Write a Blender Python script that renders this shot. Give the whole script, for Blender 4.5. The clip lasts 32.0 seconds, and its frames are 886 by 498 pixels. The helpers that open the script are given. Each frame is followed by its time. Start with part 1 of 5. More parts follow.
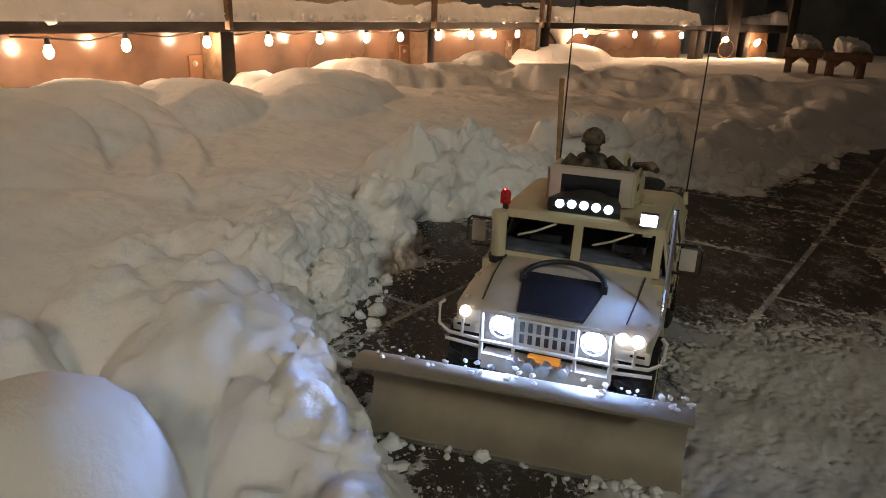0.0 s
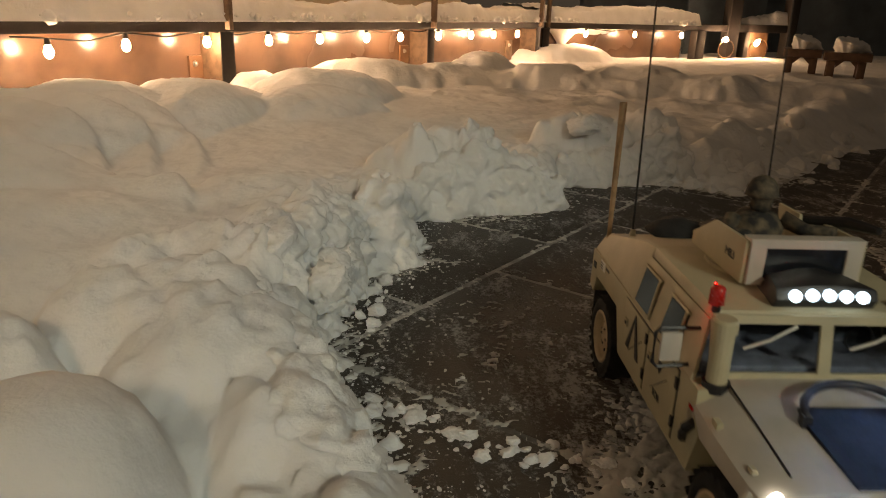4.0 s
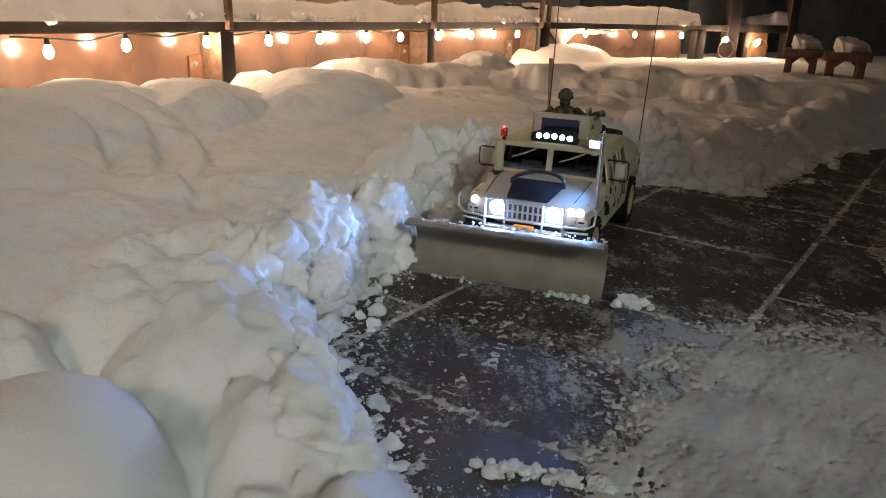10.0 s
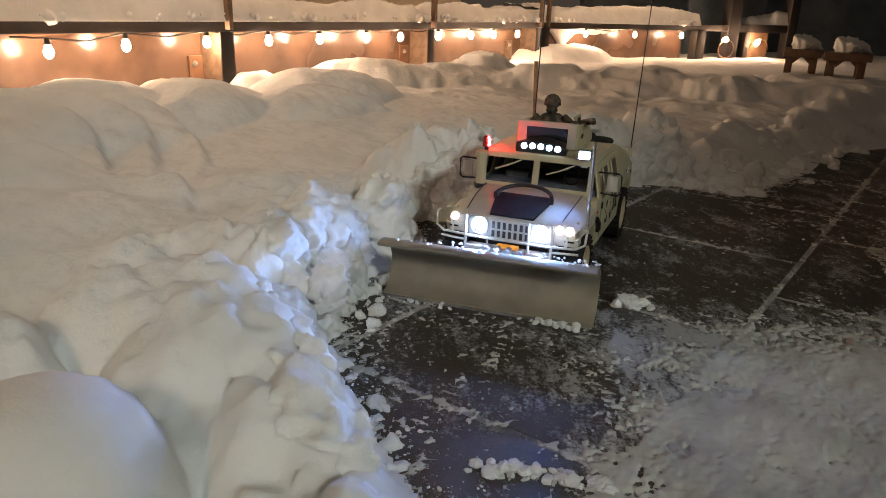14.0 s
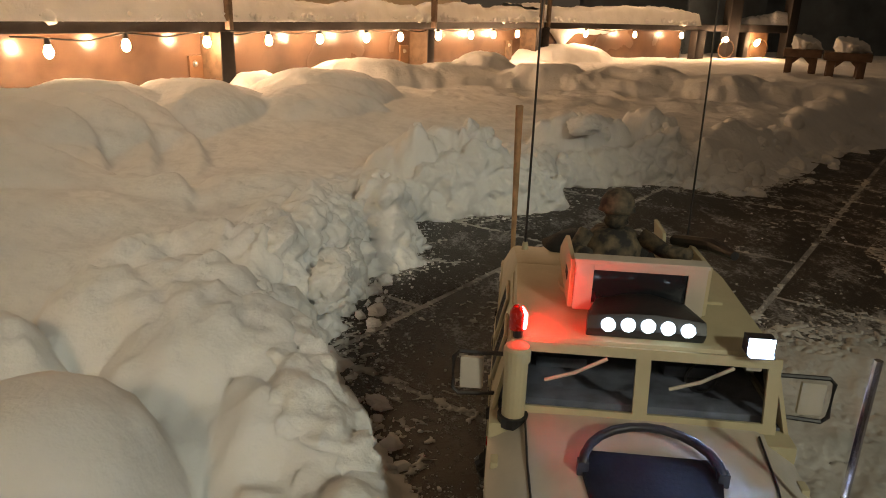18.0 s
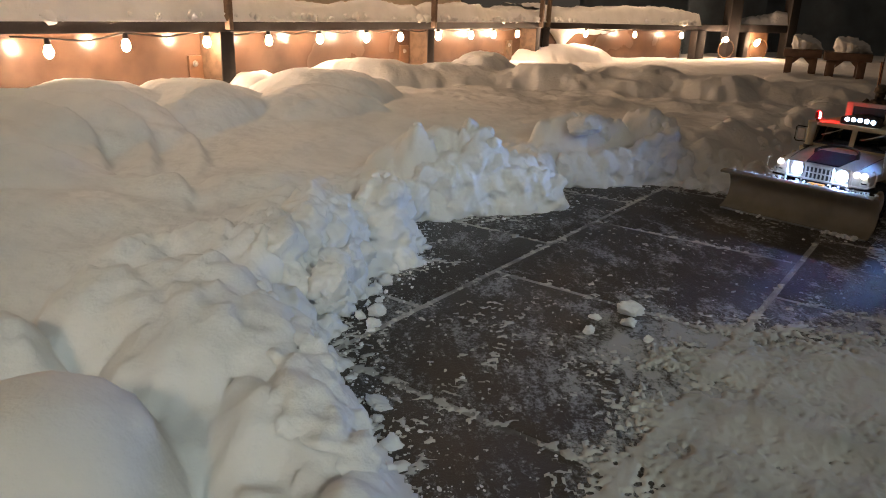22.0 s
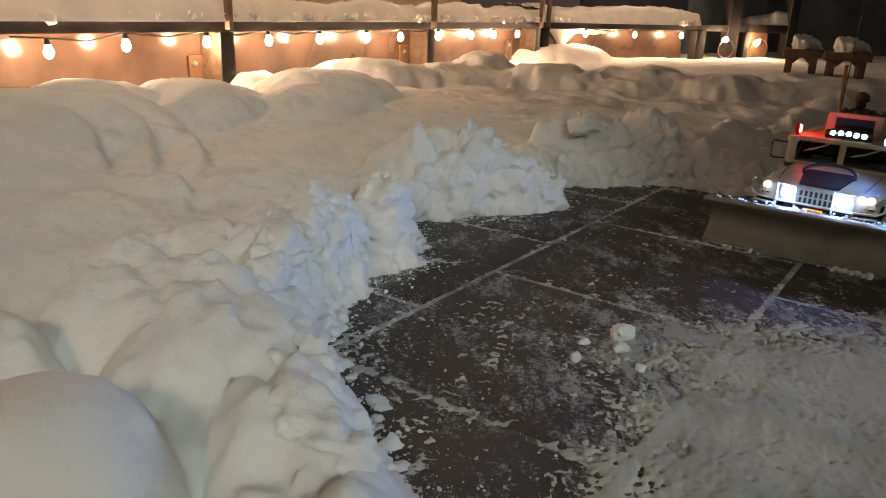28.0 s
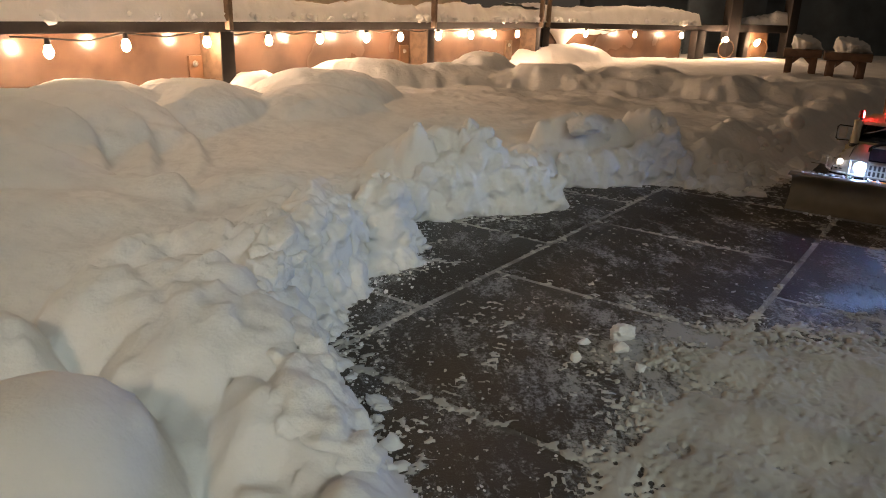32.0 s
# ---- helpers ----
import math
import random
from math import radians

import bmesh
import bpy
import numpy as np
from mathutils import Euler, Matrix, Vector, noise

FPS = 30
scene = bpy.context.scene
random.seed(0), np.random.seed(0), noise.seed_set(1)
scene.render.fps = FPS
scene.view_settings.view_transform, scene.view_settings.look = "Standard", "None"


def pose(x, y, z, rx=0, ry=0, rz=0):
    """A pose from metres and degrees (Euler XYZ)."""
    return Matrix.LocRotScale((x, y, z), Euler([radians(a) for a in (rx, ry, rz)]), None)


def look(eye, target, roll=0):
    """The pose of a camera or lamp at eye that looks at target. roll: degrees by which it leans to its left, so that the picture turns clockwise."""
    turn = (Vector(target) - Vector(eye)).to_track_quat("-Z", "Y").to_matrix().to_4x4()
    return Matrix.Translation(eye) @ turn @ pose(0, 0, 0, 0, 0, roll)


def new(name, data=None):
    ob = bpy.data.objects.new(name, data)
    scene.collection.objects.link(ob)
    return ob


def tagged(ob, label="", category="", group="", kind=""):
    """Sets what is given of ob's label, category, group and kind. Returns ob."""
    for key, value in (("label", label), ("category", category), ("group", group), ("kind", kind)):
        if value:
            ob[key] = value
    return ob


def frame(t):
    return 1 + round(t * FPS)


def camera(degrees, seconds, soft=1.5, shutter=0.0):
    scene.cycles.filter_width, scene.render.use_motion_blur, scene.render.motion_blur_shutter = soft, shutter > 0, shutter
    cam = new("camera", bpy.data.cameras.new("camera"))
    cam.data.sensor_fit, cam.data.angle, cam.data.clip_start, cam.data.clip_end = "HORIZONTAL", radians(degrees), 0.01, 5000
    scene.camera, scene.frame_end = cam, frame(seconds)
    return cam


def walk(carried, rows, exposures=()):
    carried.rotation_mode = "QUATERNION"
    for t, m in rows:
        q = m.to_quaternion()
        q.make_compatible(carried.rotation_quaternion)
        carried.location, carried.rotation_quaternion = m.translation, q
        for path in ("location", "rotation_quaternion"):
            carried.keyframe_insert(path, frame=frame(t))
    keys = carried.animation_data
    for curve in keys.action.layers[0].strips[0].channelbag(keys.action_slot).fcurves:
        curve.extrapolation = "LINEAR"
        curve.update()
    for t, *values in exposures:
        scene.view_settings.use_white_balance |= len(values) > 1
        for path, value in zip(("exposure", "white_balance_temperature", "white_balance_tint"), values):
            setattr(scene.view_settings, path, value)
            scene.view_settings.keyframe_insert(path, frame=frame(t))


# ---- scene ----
# The camera stands still at the edge of a cleared patio, about knee height.
cam = camera(63.36, 32.0, soft=0.98, shutter=0.5)
EYE = (0.0, 0.0, 0.4054)
TILT = radians(18.72)
VIEW = look(EYE, (0, math.cos(TILT), EYE[2] - math.sin(TILT)), 1.96)
walk(cam, [(0.0, VIEW), (32.0, VIEW)], exposures=[
    (0.0, -0.46, 6700, 14), (2.0, -0.36, 8000, 13), (3.0, -0.22, 7300, 12), (6.0, -0.16, 7100, 12), (7.0, -0.10, 6500, 12), (8.0, -0.06, 5400, 15), (9.0, -0.08, 5500, 15),
    (10.0, -0.06, 6000, 11), (14.0, -0.02, 6250, 12), (17.0, -0.08, 7000, 11), (18.0, -0.10, 7300, 12), (19.0, -0.10, 6900, 11), (20.0, -0.07, 6200, 10), (24.0, -0.05, 6000, 10),
    (25.0, -0.06, 6300, 12), (28.0, -0.03, 6300, 10), (32.0, -0.04, 6300, 11)])

# ---- world and lamps ----
world = bpy.data.worlds.new("night_sky")
scene.world = world
world.use_nodes = True
sky_bg = world.node_tree.nodes["Background"]
sky_bg.inputs["Color"].default_value = (0.52, 0.40, 0.29, 1)
sky_bg.inputs["Strength"].default_value = 0.105


def lamp(name, kind, at, target, power, colour, size=0.2):
    data = bpy.data.lights.new(name, kind)
    data.energy, data.color = power, colour
    if kind == "AREA":
        data.size = size
    else:
        data.shadow_soft_size = size
    ob = new(name, data)
    ob.matrix_world = look(at, target)
    return ob


# unseen house lamps behind the camera: an added fill and a small floodlight
FILL_AT = (-1.5, -2.9, 2.6)
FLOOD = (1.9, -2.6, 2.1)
fill_lamp = lamp("house_fill_lamp", "AREA", FILL_AT, (-0.55, 1.10, 0.1), 1.9, (1.0, 0.76, 0.50), 0.50)
fill_lamp.data.spread = radians(33)
flood = lamp("floodlight_lamp", "SPOT", FLOOD, (-0.12, 1.10, 0.05), 245, (0.93, 1.0, 0.86), 0.14)
flood.data.spot_size, flood.data.spot_blend = radians(24), 1.0

# ---- materials ----


def material(name, colour, rough=0.6, metal=0.0, vary=0.15, scale=40.0, bump=0.1, grain=300.0, second=None, spec=0.5):
    """A surface with large stains and fine grain; second: the stain's colour."""
    m = bpy.data.materials.new(name)
    m.use_nodes = True
    nt = m.node_tree
    b = nt.nodes["Principled BSDF"]
    b.inputs["Metallic"].default_value = metal
    b.inputs["Specular IOR Level"].default_value = spec
    tex = nt.nodes.new("ShaderNodeTexCoord")
    big = nt.nodes.new("ShaderNodeTexNoise")
    big.inputs["Scale"].default_value, big.inputs["Detail"].default_value = scale, 6
    fine = nt.nodes.new("ShaderNodeTexNoise")
    fine.inputs["Scale"].default_value, fine.inputs["Detail"].default_value = grain, 4
    for n in (big, fine):
        nt.links.new(tex.outputs["Object"], n.inputs["Vector"])
    mix = nt.nodes.new("ShaderNodeMix")
    mix.data_type = "RGBA"
    other = second or tuple(c * (1 - vary * 1.6) for c in colour)
    mix.inputs["A"].default_value, mix.inputs["B"].default_value = (*colour, 1), (*other, 1)
    ramp = nt.nodes.new("ShaderNodeMapRange")
    ramp.inputs["From Min"].default_value, ramp.inputs["From Max"].default_value = 0.42, 0.68
    nt.links.new(big.outputs["Fac"], ramp.inputs["Value"])
    nt.links.new(ramp.outputs["Result"], mix.inputs["Factor"])
    nt.links.new(mix.outputs["Result"], b.inputs["Base Color"])
    rr = nt.nodes.new("ShaderNodeMapRange")
    rr.inputs["To Min"].default_value, rr.inputs["To Max"].default_value = max(rough - 0.12, 0.02), min(rough + 0.12, 1.0)
    nt.links.new(fine.outputs["Fac"], rr.inputs["Value"])
    nt.links.new(rr.outputs["Result"], b.inputs["Roughness"])
    if bump:
        bp = nt.nodes.new("ShaderNodeBump")
        bp.inputs["Strength"].default_value, bp.inputs["Distance"].default_value = bump, 0.002
        nt.links.new(fine.outputs["Fac"], bp.inputs["Height"])
        nt.links.new(bp.outputs["Normal"], b.inputs["Normal"])
    return m


def glow(name, colour, strength):
    m = bpy.data.materials.new(name)
    m.use_nodes = True
    b = m.node_tree.nodes["Principled BSDF"]
    b.inputs["Base Color"].default_value = (*colour, 1)
    b.inputs["Emission Color"].default_value = (*colour, 1)
    b.inputs["Emission Strength"].default_value = strength
    return m


def snow_material(name, bump, coarse, clean=(0.82, 0.83, 0.84), dirty=(0.74, 0.75, 0.76)):
    m = material(name, clean, 0.85, 0, 0.03, 9, 0, 260, dirty, 0.3)
    nt = m.node_tree
    b = nt.nodes["Principled BSDF"]
    b.inputs["Subsurface Weight"].default_value = 0.75
    b.inputs["Subsurface Radius"].default_value = (1.0, 0.95, 0.85)
    b.inputs["Subsurface Scale"].default_value = 0.007
    tex = nt.nodes["Texture Coordinate"]
    a = nt.nodes.new("ShaderNodeTexNoise")
    a.inputs["Scale"].default_value, a.inputs["Detail"].default_value = coarse, 9
    a.inputs["Roughness"].default_value = 0.62
    nt.links.new(tex.outputs["Object"], a.inputs["Vector"])
    bp = nt.nodes.new("ShaderNodeBump")
    bp.inputs["Strength"].default_value, bp.inputs["Distance"].default_value = bump, 0.02
    nt.links.new(a.outputs["Fac"], bp.inputs["Height"])
    nt.links.new(bp.outputs["Normal"], b.inputs["Normal"])
    return m


def paver_material():
    """Dark wet concrete with scraped snow left in patches."""
    m = bpy.data.materials.new("wet_paver")
    m.use_nodes = True
    nt = m.node_tree
    b = nt.nodes["Principled BSDF"]
    geo = nt.nodes.new("ShaderNodeNewGeometry")
    info = nt.nodes.new("ShaderNodeObjectInfo")

    def noise_tex(scale, detail, rough, stretch=None, offset=0.0):
        mp = nt.nodes.new("ShaderNodeMapping")
        mp.inputs["Location"].default_value = (offset, offset * 0.7, 0)
        if stretch:
            mp.inputs["Rotation"].default_value = (0, 0, radians(stretch[0]))
            mp.inputs["Scale"].default_value = (stretch[1], stretch[2], 1)
        nt.links.new(geo.outputs["Position"], mp.inputs["Vector"])
        n = nt.nodes.new("ShaderNodeTexNoise")
        n.inputs["Scale"].default_value, n.inputs["Detail"].default_value, n.inputs["Roughness"].default_value = scale, detail, rough
        nt.links.new(mp.outputs["Vector"], n.inputs["Vector"])
        return n.outputs["Fac"]

    def math_node(op, x, y):
        n = nt.nodes.new("ShaderNodeMath")
        n.operation = op
        for i, v in enumerate((x, y)):
            if isinstance(v, float):
                n.inputs[i].default_value = v
            else:
                nt.links.new(v, n.inputs[i])
        return n.outputs[0]

    def ramp(v, lo, hi, a, c):
        n = nt.nodes.new("ShaderNodeMapRange")
        for k, w in zip(("From Min", "From Max", "To Min", "To Max"), (lo, hi, a, c)):
            n.inputs[k].default_value = w
        nt.links.new(v, n.inputs["Value"])
        return n.outputs["Result"]

    sep = nt.nodes.new("ShaderNodeSeparateXYZ")
    nt.links.new(geo.outputs["Position"], sep.inputs["Vector"])
    large = noise_tex(15.0, 4, 0.6, (35, 1.0, 0.6))
    streak = noise_tex(58.0, 11, 0.85, (35, 1.2, 0.6))
    speck = noise_tex(150.0, 5, 0.75, None, 3.0)
    s = math_node("ADD", math_node("MULTIPLY", large, 0.62), math_node("MULTIPLY", streak, 0.80))
    s = math_node("ADD", s, math_node("MULTIPLY", speck, 0.50))
    trodden = math_node("MULTIPLY", ramp(sep.outputs["X"], 0.10, 0.28, 0.0, 1.0), ramp(sep.outputs["Y"], 1.00, 0.82, 0.0, 1.0))
    s = math_node("ADD", s, math_node("MULTIPLY", trodden, 0.19))
    cover = ramp(s, 0.985, 1.09, 0.0, 0.60)
    tone = noise_tex(30.0, 5, 0.6, None, 9.0)
    base = nt.nodes.new("ShaderNodeMix")
    base.data_type = "RGBA"
    base.inputs["A"].default_value, base.inputs["B"].default_value = (0.024, 0.020, 0.016, 1), (0.060, 0.051, 0.041, 1)
    nt.links.new(math_node("ADD", math_node("MULTIPLY", tone, 0.7), math_node("MULTIPLY", info.outputs["Random"], 0.3)), base.inputs["Factor"])
    mix = nt.nodes.new("ShaderNodeMix")
    mix.data_type = "RGBA"
    nt.links.new(base.outputs["Result"], mix.inputs["A"])
    mix.inputs["B"].default_value = (0.62, 0.63, 0.64, 1)
    nt.links.new(cover, mix.inputs["Factor"])
    nt.links.new(mix.outputs["Result"], b.inputs["Base Color"])
    nt.links.new(ramp(cover, 0.0, 0.5, 0.48, 0.9), b.inputs["Roughness"])
    bp = nt.nodes.new("ShaderNodeBump")
    bp.inputs["Strength"].default_value, bp.inputs["Distance"].default_value = 0.7, 0.006
    nt.links.new(math_node("ADD", cover, math_node("MULTIPLY", speck, 0.25)), bp.inputs["Height"])
    nt.links.new(bp.outputs["Normal"], b.inputs["Normal"])
    return m


SNOW = snow_material("snow", 0.30, 40)
CRUMB = snow_material("crumbled_snow", 0.4, 70)
PACKED = snow_material("packed_snow", 0.22, 70, (0.53, 0.53, 0.51), (0.36, 0.36, 0.34))
PAVER = paver_material()
JOINT = snow_material("joint_snow", 0.6, 80, (0.46, 0.46, 0.45), (0.09, 0.085, 0.08))
GROUT = material("snow_filled_joint", (0.42, 0.42, 0.41), 0.9, 0, 0.3, 60, 0.4, 400, (0.16, 0.15, 0.14))
SAND = material("sand_paint", (0.44, 0.395, 0.26), 0.5, 0, 0.08, 30, 0.05, 500)
SAND_LIGHT = material("pale_sand_plastic", (0.47, 0.44, 0.38), 0.42, 0, 0.08, 40, 0.04, 500)
# the truck's sand paint, darkened for the shade around the plough
BLADE = material("shaded_sand_paint", (0.25, 0.222, 0.170), 0.45, 0, 0.12, 25, 0.05, 400)
BLACK = material("black_plastic", (0.012, 0.012, 0.014), 0.45, 0, 0.2, 60, 0.05, 500)
RUBBER = material("tyre_rubber", (0.010, 0.010, 0.010), 0.85, 0, 0.3, 60, 0.2, 300, (0.022, 0.022, 0.022), 0.25)
RIM = material("sand_rim_paint", (0.46, 0.35, 0.22), 0.5, 0, 0.15, 60, 0.05, 400)
VENT = material("matt_black_patch", (0.010, 0.011, 0.016), 0.75, 0, 0.3, 50, 0.1, 400, None, 0.2)
# dark lining, its colour raised towards blue for lamplight in the cab
INTERIOR = material("blue_lit_cab_lining", (0.14, 0.155, 0.20), 0.8, 0, 0.3, 60, 0.1, 400)
GLASS = material("dark_window", (0.012, 0.014, 0.018), 0.08, 0, 0.2, 20, 0.0, 300)
STEEL = material("grey_metal", (0.42, 0.42, 0.42), 0.35, 0.8, 0.2, 50, 0.05, 400)
BAG = material("black_canvas", (0.015, 0.015, 0.015), 0.9, 0, 0.3, 80, 0.4, 700)
FIGURE = material("dark_camouflage", (0.016, 0.016, 0.016), 0.8, 0, 0.4, 95, 0.3, 500, (0.15, 0.115, 0.07))
STICK = material("bare_wood_stick", (0.38, 0.24, 0.13), 0.7, 0, 0.3, 60, 0.2, 400)
HEAD = glow("headlamp_glow", (0.34, 0.53, 1.0), 1350)
MARKER = glow("marker_glow", (1.0, 0.93, 0.85), 14)
BAR_LED = glow("light_bar_glow", (0.60, 0.80, 1.0), 7)
SPOT_LED = glow("spotlight_glow", (0.25, 0.46, 1.0), 2600)
# blue fringe of glare round the spotlight, put into a glowing material
SPOT_FRINGE = glow("spotlight_glare_fringe", (0.05, 0.22, 1.0), 5)
AMBER = glow("amber_strip_glow", (1.0, 0.40, 0.05), 0.3)
RED = material("red_lens", (0.45, 0.02, 0.015), 0.25, 0, 0.1, 80, 0.0, 400)
RED_CORE = glow("beacon_core_glow", (1.0, 0.50, 0.45), 5)
RED_LED = glow("beacon_glow", (1.0, 0.010, 0.012), 420)
BULB = glow("bulb_glow", (1.0, 0.62, 0.36), 340)
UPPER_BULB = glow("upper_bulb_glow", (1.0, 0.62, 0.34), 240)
RAIL = material("dark_rail_paint", (0.013, 0.009, 0.007), 0.65, 0, 0.3, 20, 0.15, 200)
PANEL = material("brown_lacquered_panel", (0.125, 0.076, 0.050), 0.24, 0, 0.25, 6, 0.0, 3)
POST = material("weathered_post", (0.16, 0.105, 0.065), 0.6, 0, 0.3, 25, 0.15, 200)
BOX = material("tan_junction_box", (0.17, 0.092, 0.050), 0.35, 0, 0.15, 30, 0.05, 200)
WIRE = material("black_cable", (0.02, 0.016, 0.013), 0.5, 0, 0.2, 60, 0.0, 300)
SIDING = material("dark_blue_grey_wall", (0.10, 0.13, 0.16), 0.6, 0, 0.25, 5, 0.1, 90)
PALEWALL = material("pale_house_wall", (0.55, 0.48, 0.36), 0.8, 0, 0.1, 5, 0.1, 150)
STOOL = material("brown_stool_wood", (0.12, 0.07, 0.045), 0.6, 0, 0.3, 30, 0.15, 200)
WHITE = material("white_decal", (0.75, 0.75, 0.72), 0.5, 0, 0.05, 40, 0, 300)
PANE = bpy.data.materials.new("clear_pane")
PANE.use_nodes = True
pane_bsdf = PANE.node_tree.nodes["Principled BSDF"]
pane_bsdf.inputs["Base Color"].default_value = (0.62, 0.66, 0.70, 1)
pane_bsdf.inputs["Transmission Weight"].default_value = 1.0
pane_bsdf.inputs["Roughness"].default_value = 0.03
pane_bsdf.inputs["IOR"].default_value = 1.12
CHROME = material("chrome", (0.7, 0.7, 0.72), 0.15, 1.0, 0.05, 60, 0, 300)

# ---- mesh helpers ----


def part(name, bm, mat, parent=None, label="", bevel=0.0, smooth=False):
    bmesh.ops.recalc_face_normals(bm, faces=bm.faces)
    if bevel:
        edges = [e for e in bm.edges if len(e.link_faces) == 2 and e.calc_face_angle(0) > 0.5]
        bmesh.ops.bevel(bm, geom=edges, offset=bevel, segments=2, profile=0.7, affect="EDGES", clamp_overlap=True)
    me = bpy.data.meshes.new(name)
    bm.to_mesh(me)
    bm.free()
    if smooth:
        me.shade_smooth()
    elif bevel:
        me.shade_smooth()
        me.set_sharp_from_angle(angle=radians(40))
    me.materials.append(mat)
    ob = new(name, me)
    if parent:
        ob.parent = parent
    if label:
        ob["label"] = label
    return ob


def box(bm, x0, x1, y0, y1, z0, z1, m=None):
    vs = [bm.verts.new((x, y, z)) for x in (x0, x1) for y in (y0, y1) for z in (z0, z1)]
    for f in ((0, 1, 3, 2), (4, 6, 7, 5), (0, 4, 5, 1), (2, 3, 7, 6), (0, 2, 6, 4), (1, 5, 7, 3)):
        bm.faces.new([vs[i] for i in f])
    if m is not None:
        bmesh.ops.transform(bm, matrix=m, verts=vs)
    return bm


def prism(bm, outline, y0, y1):
    """A side outline (x, z) drawn out from y0 to y1."""
    a = [bm.verts.new((x, y0, z)) for x, z in outline]
    b = [bm.verts.new((x, y1, z)) for x, z in outline]
    n = len(outline)
    bm.faces.new(a)
    bm.faces.new(b[::-1])
    for i in range(n):
        bm.faces.new((a[i], a[(i + 1) % n], b[(i + 1) % n], b[i]))
    return bm


def loft(bm, rings, closed=True):
    """Skin over rings of the same count; the end rings are capped."""
    vv = [[bm.verts.new(p) for p in r] for r in rings]
    n = len(rings[0])
    for a, b in zip(vv, vv[1:]):
        for i in range(n if closed else n - 1):
            bm.faces.new((a[i], a[(i + 1) % n], b[(i + 1) % n], b[i]))
    if closed:
        bm.faces.new(vv[0][::-1])
        bm.faces.new(vv[-1])
    return bm


def tube(bm, pts, r, seg=8):
    pts = [Vector(p) for p in pts]
    rings = []
    for i, p in enumerate(pts):
        d = (pts[min(i + 1, len(pts) - 1)] - pts[max(i - 1, 0)]).normalized()
        q = d.to_track_quat("Z", "Y")
        rr = r[i] if isinstance(r, (list, tuple)) else r
        rings.append([p + q @ Vector((rr * math.cos(2 * math.pi * k / seg), rr * math.sin(2 * math.pi * k / seg), 0)) for k in range(seg)])
    return loft(bm, rings)


def revolve(bm, profile, y, z, seg=24):
    """A ring about an axis along x; profile: (x, radius) round the section."""
    vv = [[bm.verts.new((x, y + r * math.cos(2 * math.pi * k / seg), z + r * math.sin(2 * math.pi * k / seg))) for x, r in profile] for k in range(seg)]
    n = len(profile)
    for k in range(seg):
        a, b = vv[k], vv[(k + 1) % seg]
        for i in range(n):
            bm.faces.new((a[i], a[(i + 1) % n], b[(i + 1) % n], b[i]))
    return bm


def lump(bm, at, size, seed, sub=2, blocky=0.35, squash=1.0):
    """An uneven clod of snow."""
    got = bmesh.ops.create_icosphere(bm, subdivisions=sub, radius=1.0)["verts"]
    rng = random.Random(seed)
    off = Vector((rng.uniform(-50, 50), rng.uniform(-50, 50), rng.uniform(-50, 50)))
    sx, sy, sz = (rng.uniform(0.7, 1.3) for _ in range(3))
    turn = Euler((rng.uniform(0, 6), rng.uniform(0, 6), rng.uniform(0, 6))).to_matrix()
    planes = [(Vector((rng.uniform(-1, 1), rng.uniform(-1, 1), rng.uniform(-1, 1))).normalized(), rng.uniform(0.5, 0.85)) for _ in range(6 if sub < 4 else 14)]
    for v in got:
        p = v.co.normalized()
        p = p * (1 + 0.30 * noise.noise(p * 1.3 + off) + 0.14 * noise.noise(p * 3.1 + off))
        for n, lim in planes:
            d = p.dot(n)
            if d > lim:
                p = p - n * (d - lim) * (0.5 + blocky)
        if sub > 3:
            p = p * (1 + 0.20 * noise.noise(p * 3.8 - off) + 0.12 * noise.noise(p * 8 + off) + 0.06 * noise.noise(p * 17 + off))
        p = turn @ Vector((p.x * sx, p.y * sy, p.z * sz))
        v.co = Vector(at) + Vector((p.x, p.y, p.z * squash)) * size
    return bm


# ---- value noise on arrays ----


def hashed(i, j, seed):
    n = (i * 374761393 + j * 668265263 + seed * 974634737) & 0x7FFFFFFF
    n = ((n ^ (n >> 13)) * 1274126177) & 0x7FFFFFFF
    return ((n ^ (n >> 16)) & 0xFFFF) / 65535.0


def vnoise(x, y, seed):
    i, j = np.floor(x).astype(np.int64), np.floor(y).astype(np.int64)
    u, v = x - i, y - j
    u, v = u * u * u * (u * (u * 6 - 15) + 10), v * v * v * (v * (v * 6 - 15) + 10)
    a, b = hashed(i, j, seed), hashed(i + 1, j, seed)
    c, d = hashed(i, j + 1, seed), hashed(i + 1, j + 1, seed)
    return (a * (1 - u) + b * u) * (1 - v) + (c * (1 - u) + d * u) * v - 0.5


def fbm(x, y, scale, octaves, seed, gain=0.5):
    out, amp = 0.0, 1.0
    for k in range(octaves):
        out = out + amp * vnoise(x * scale, y * scale, seed + k)
        scale, amp = scale * 2.03, amp * gain
    return out


def cells(x, y, scale, seed):
    """Distance to the nearest of scattered points, and that point's own random number."""
    X, Y = x * scale, y * scale
    i0, j0 = np.floor(X).astype(np.int64), np.floor(Y).astype(np.int64)
    best = np.full(X.shape, 9.0)
    rnd = np.zeros(X.shape)
    for di in (-1, 0, 1):
        for dj in (-1, 0, 1):
            i, j = i0 + di, j0 + dj
            d = np.hypot(X - i - hashed(i, j, seed), Y - j - hashed(i, j, seed + 7))
            near = d < best
            best = np.where(near, d, best)
            rnd = np.where(near, hashed(i, j, seed + 13), rnd)
    return best, rnd


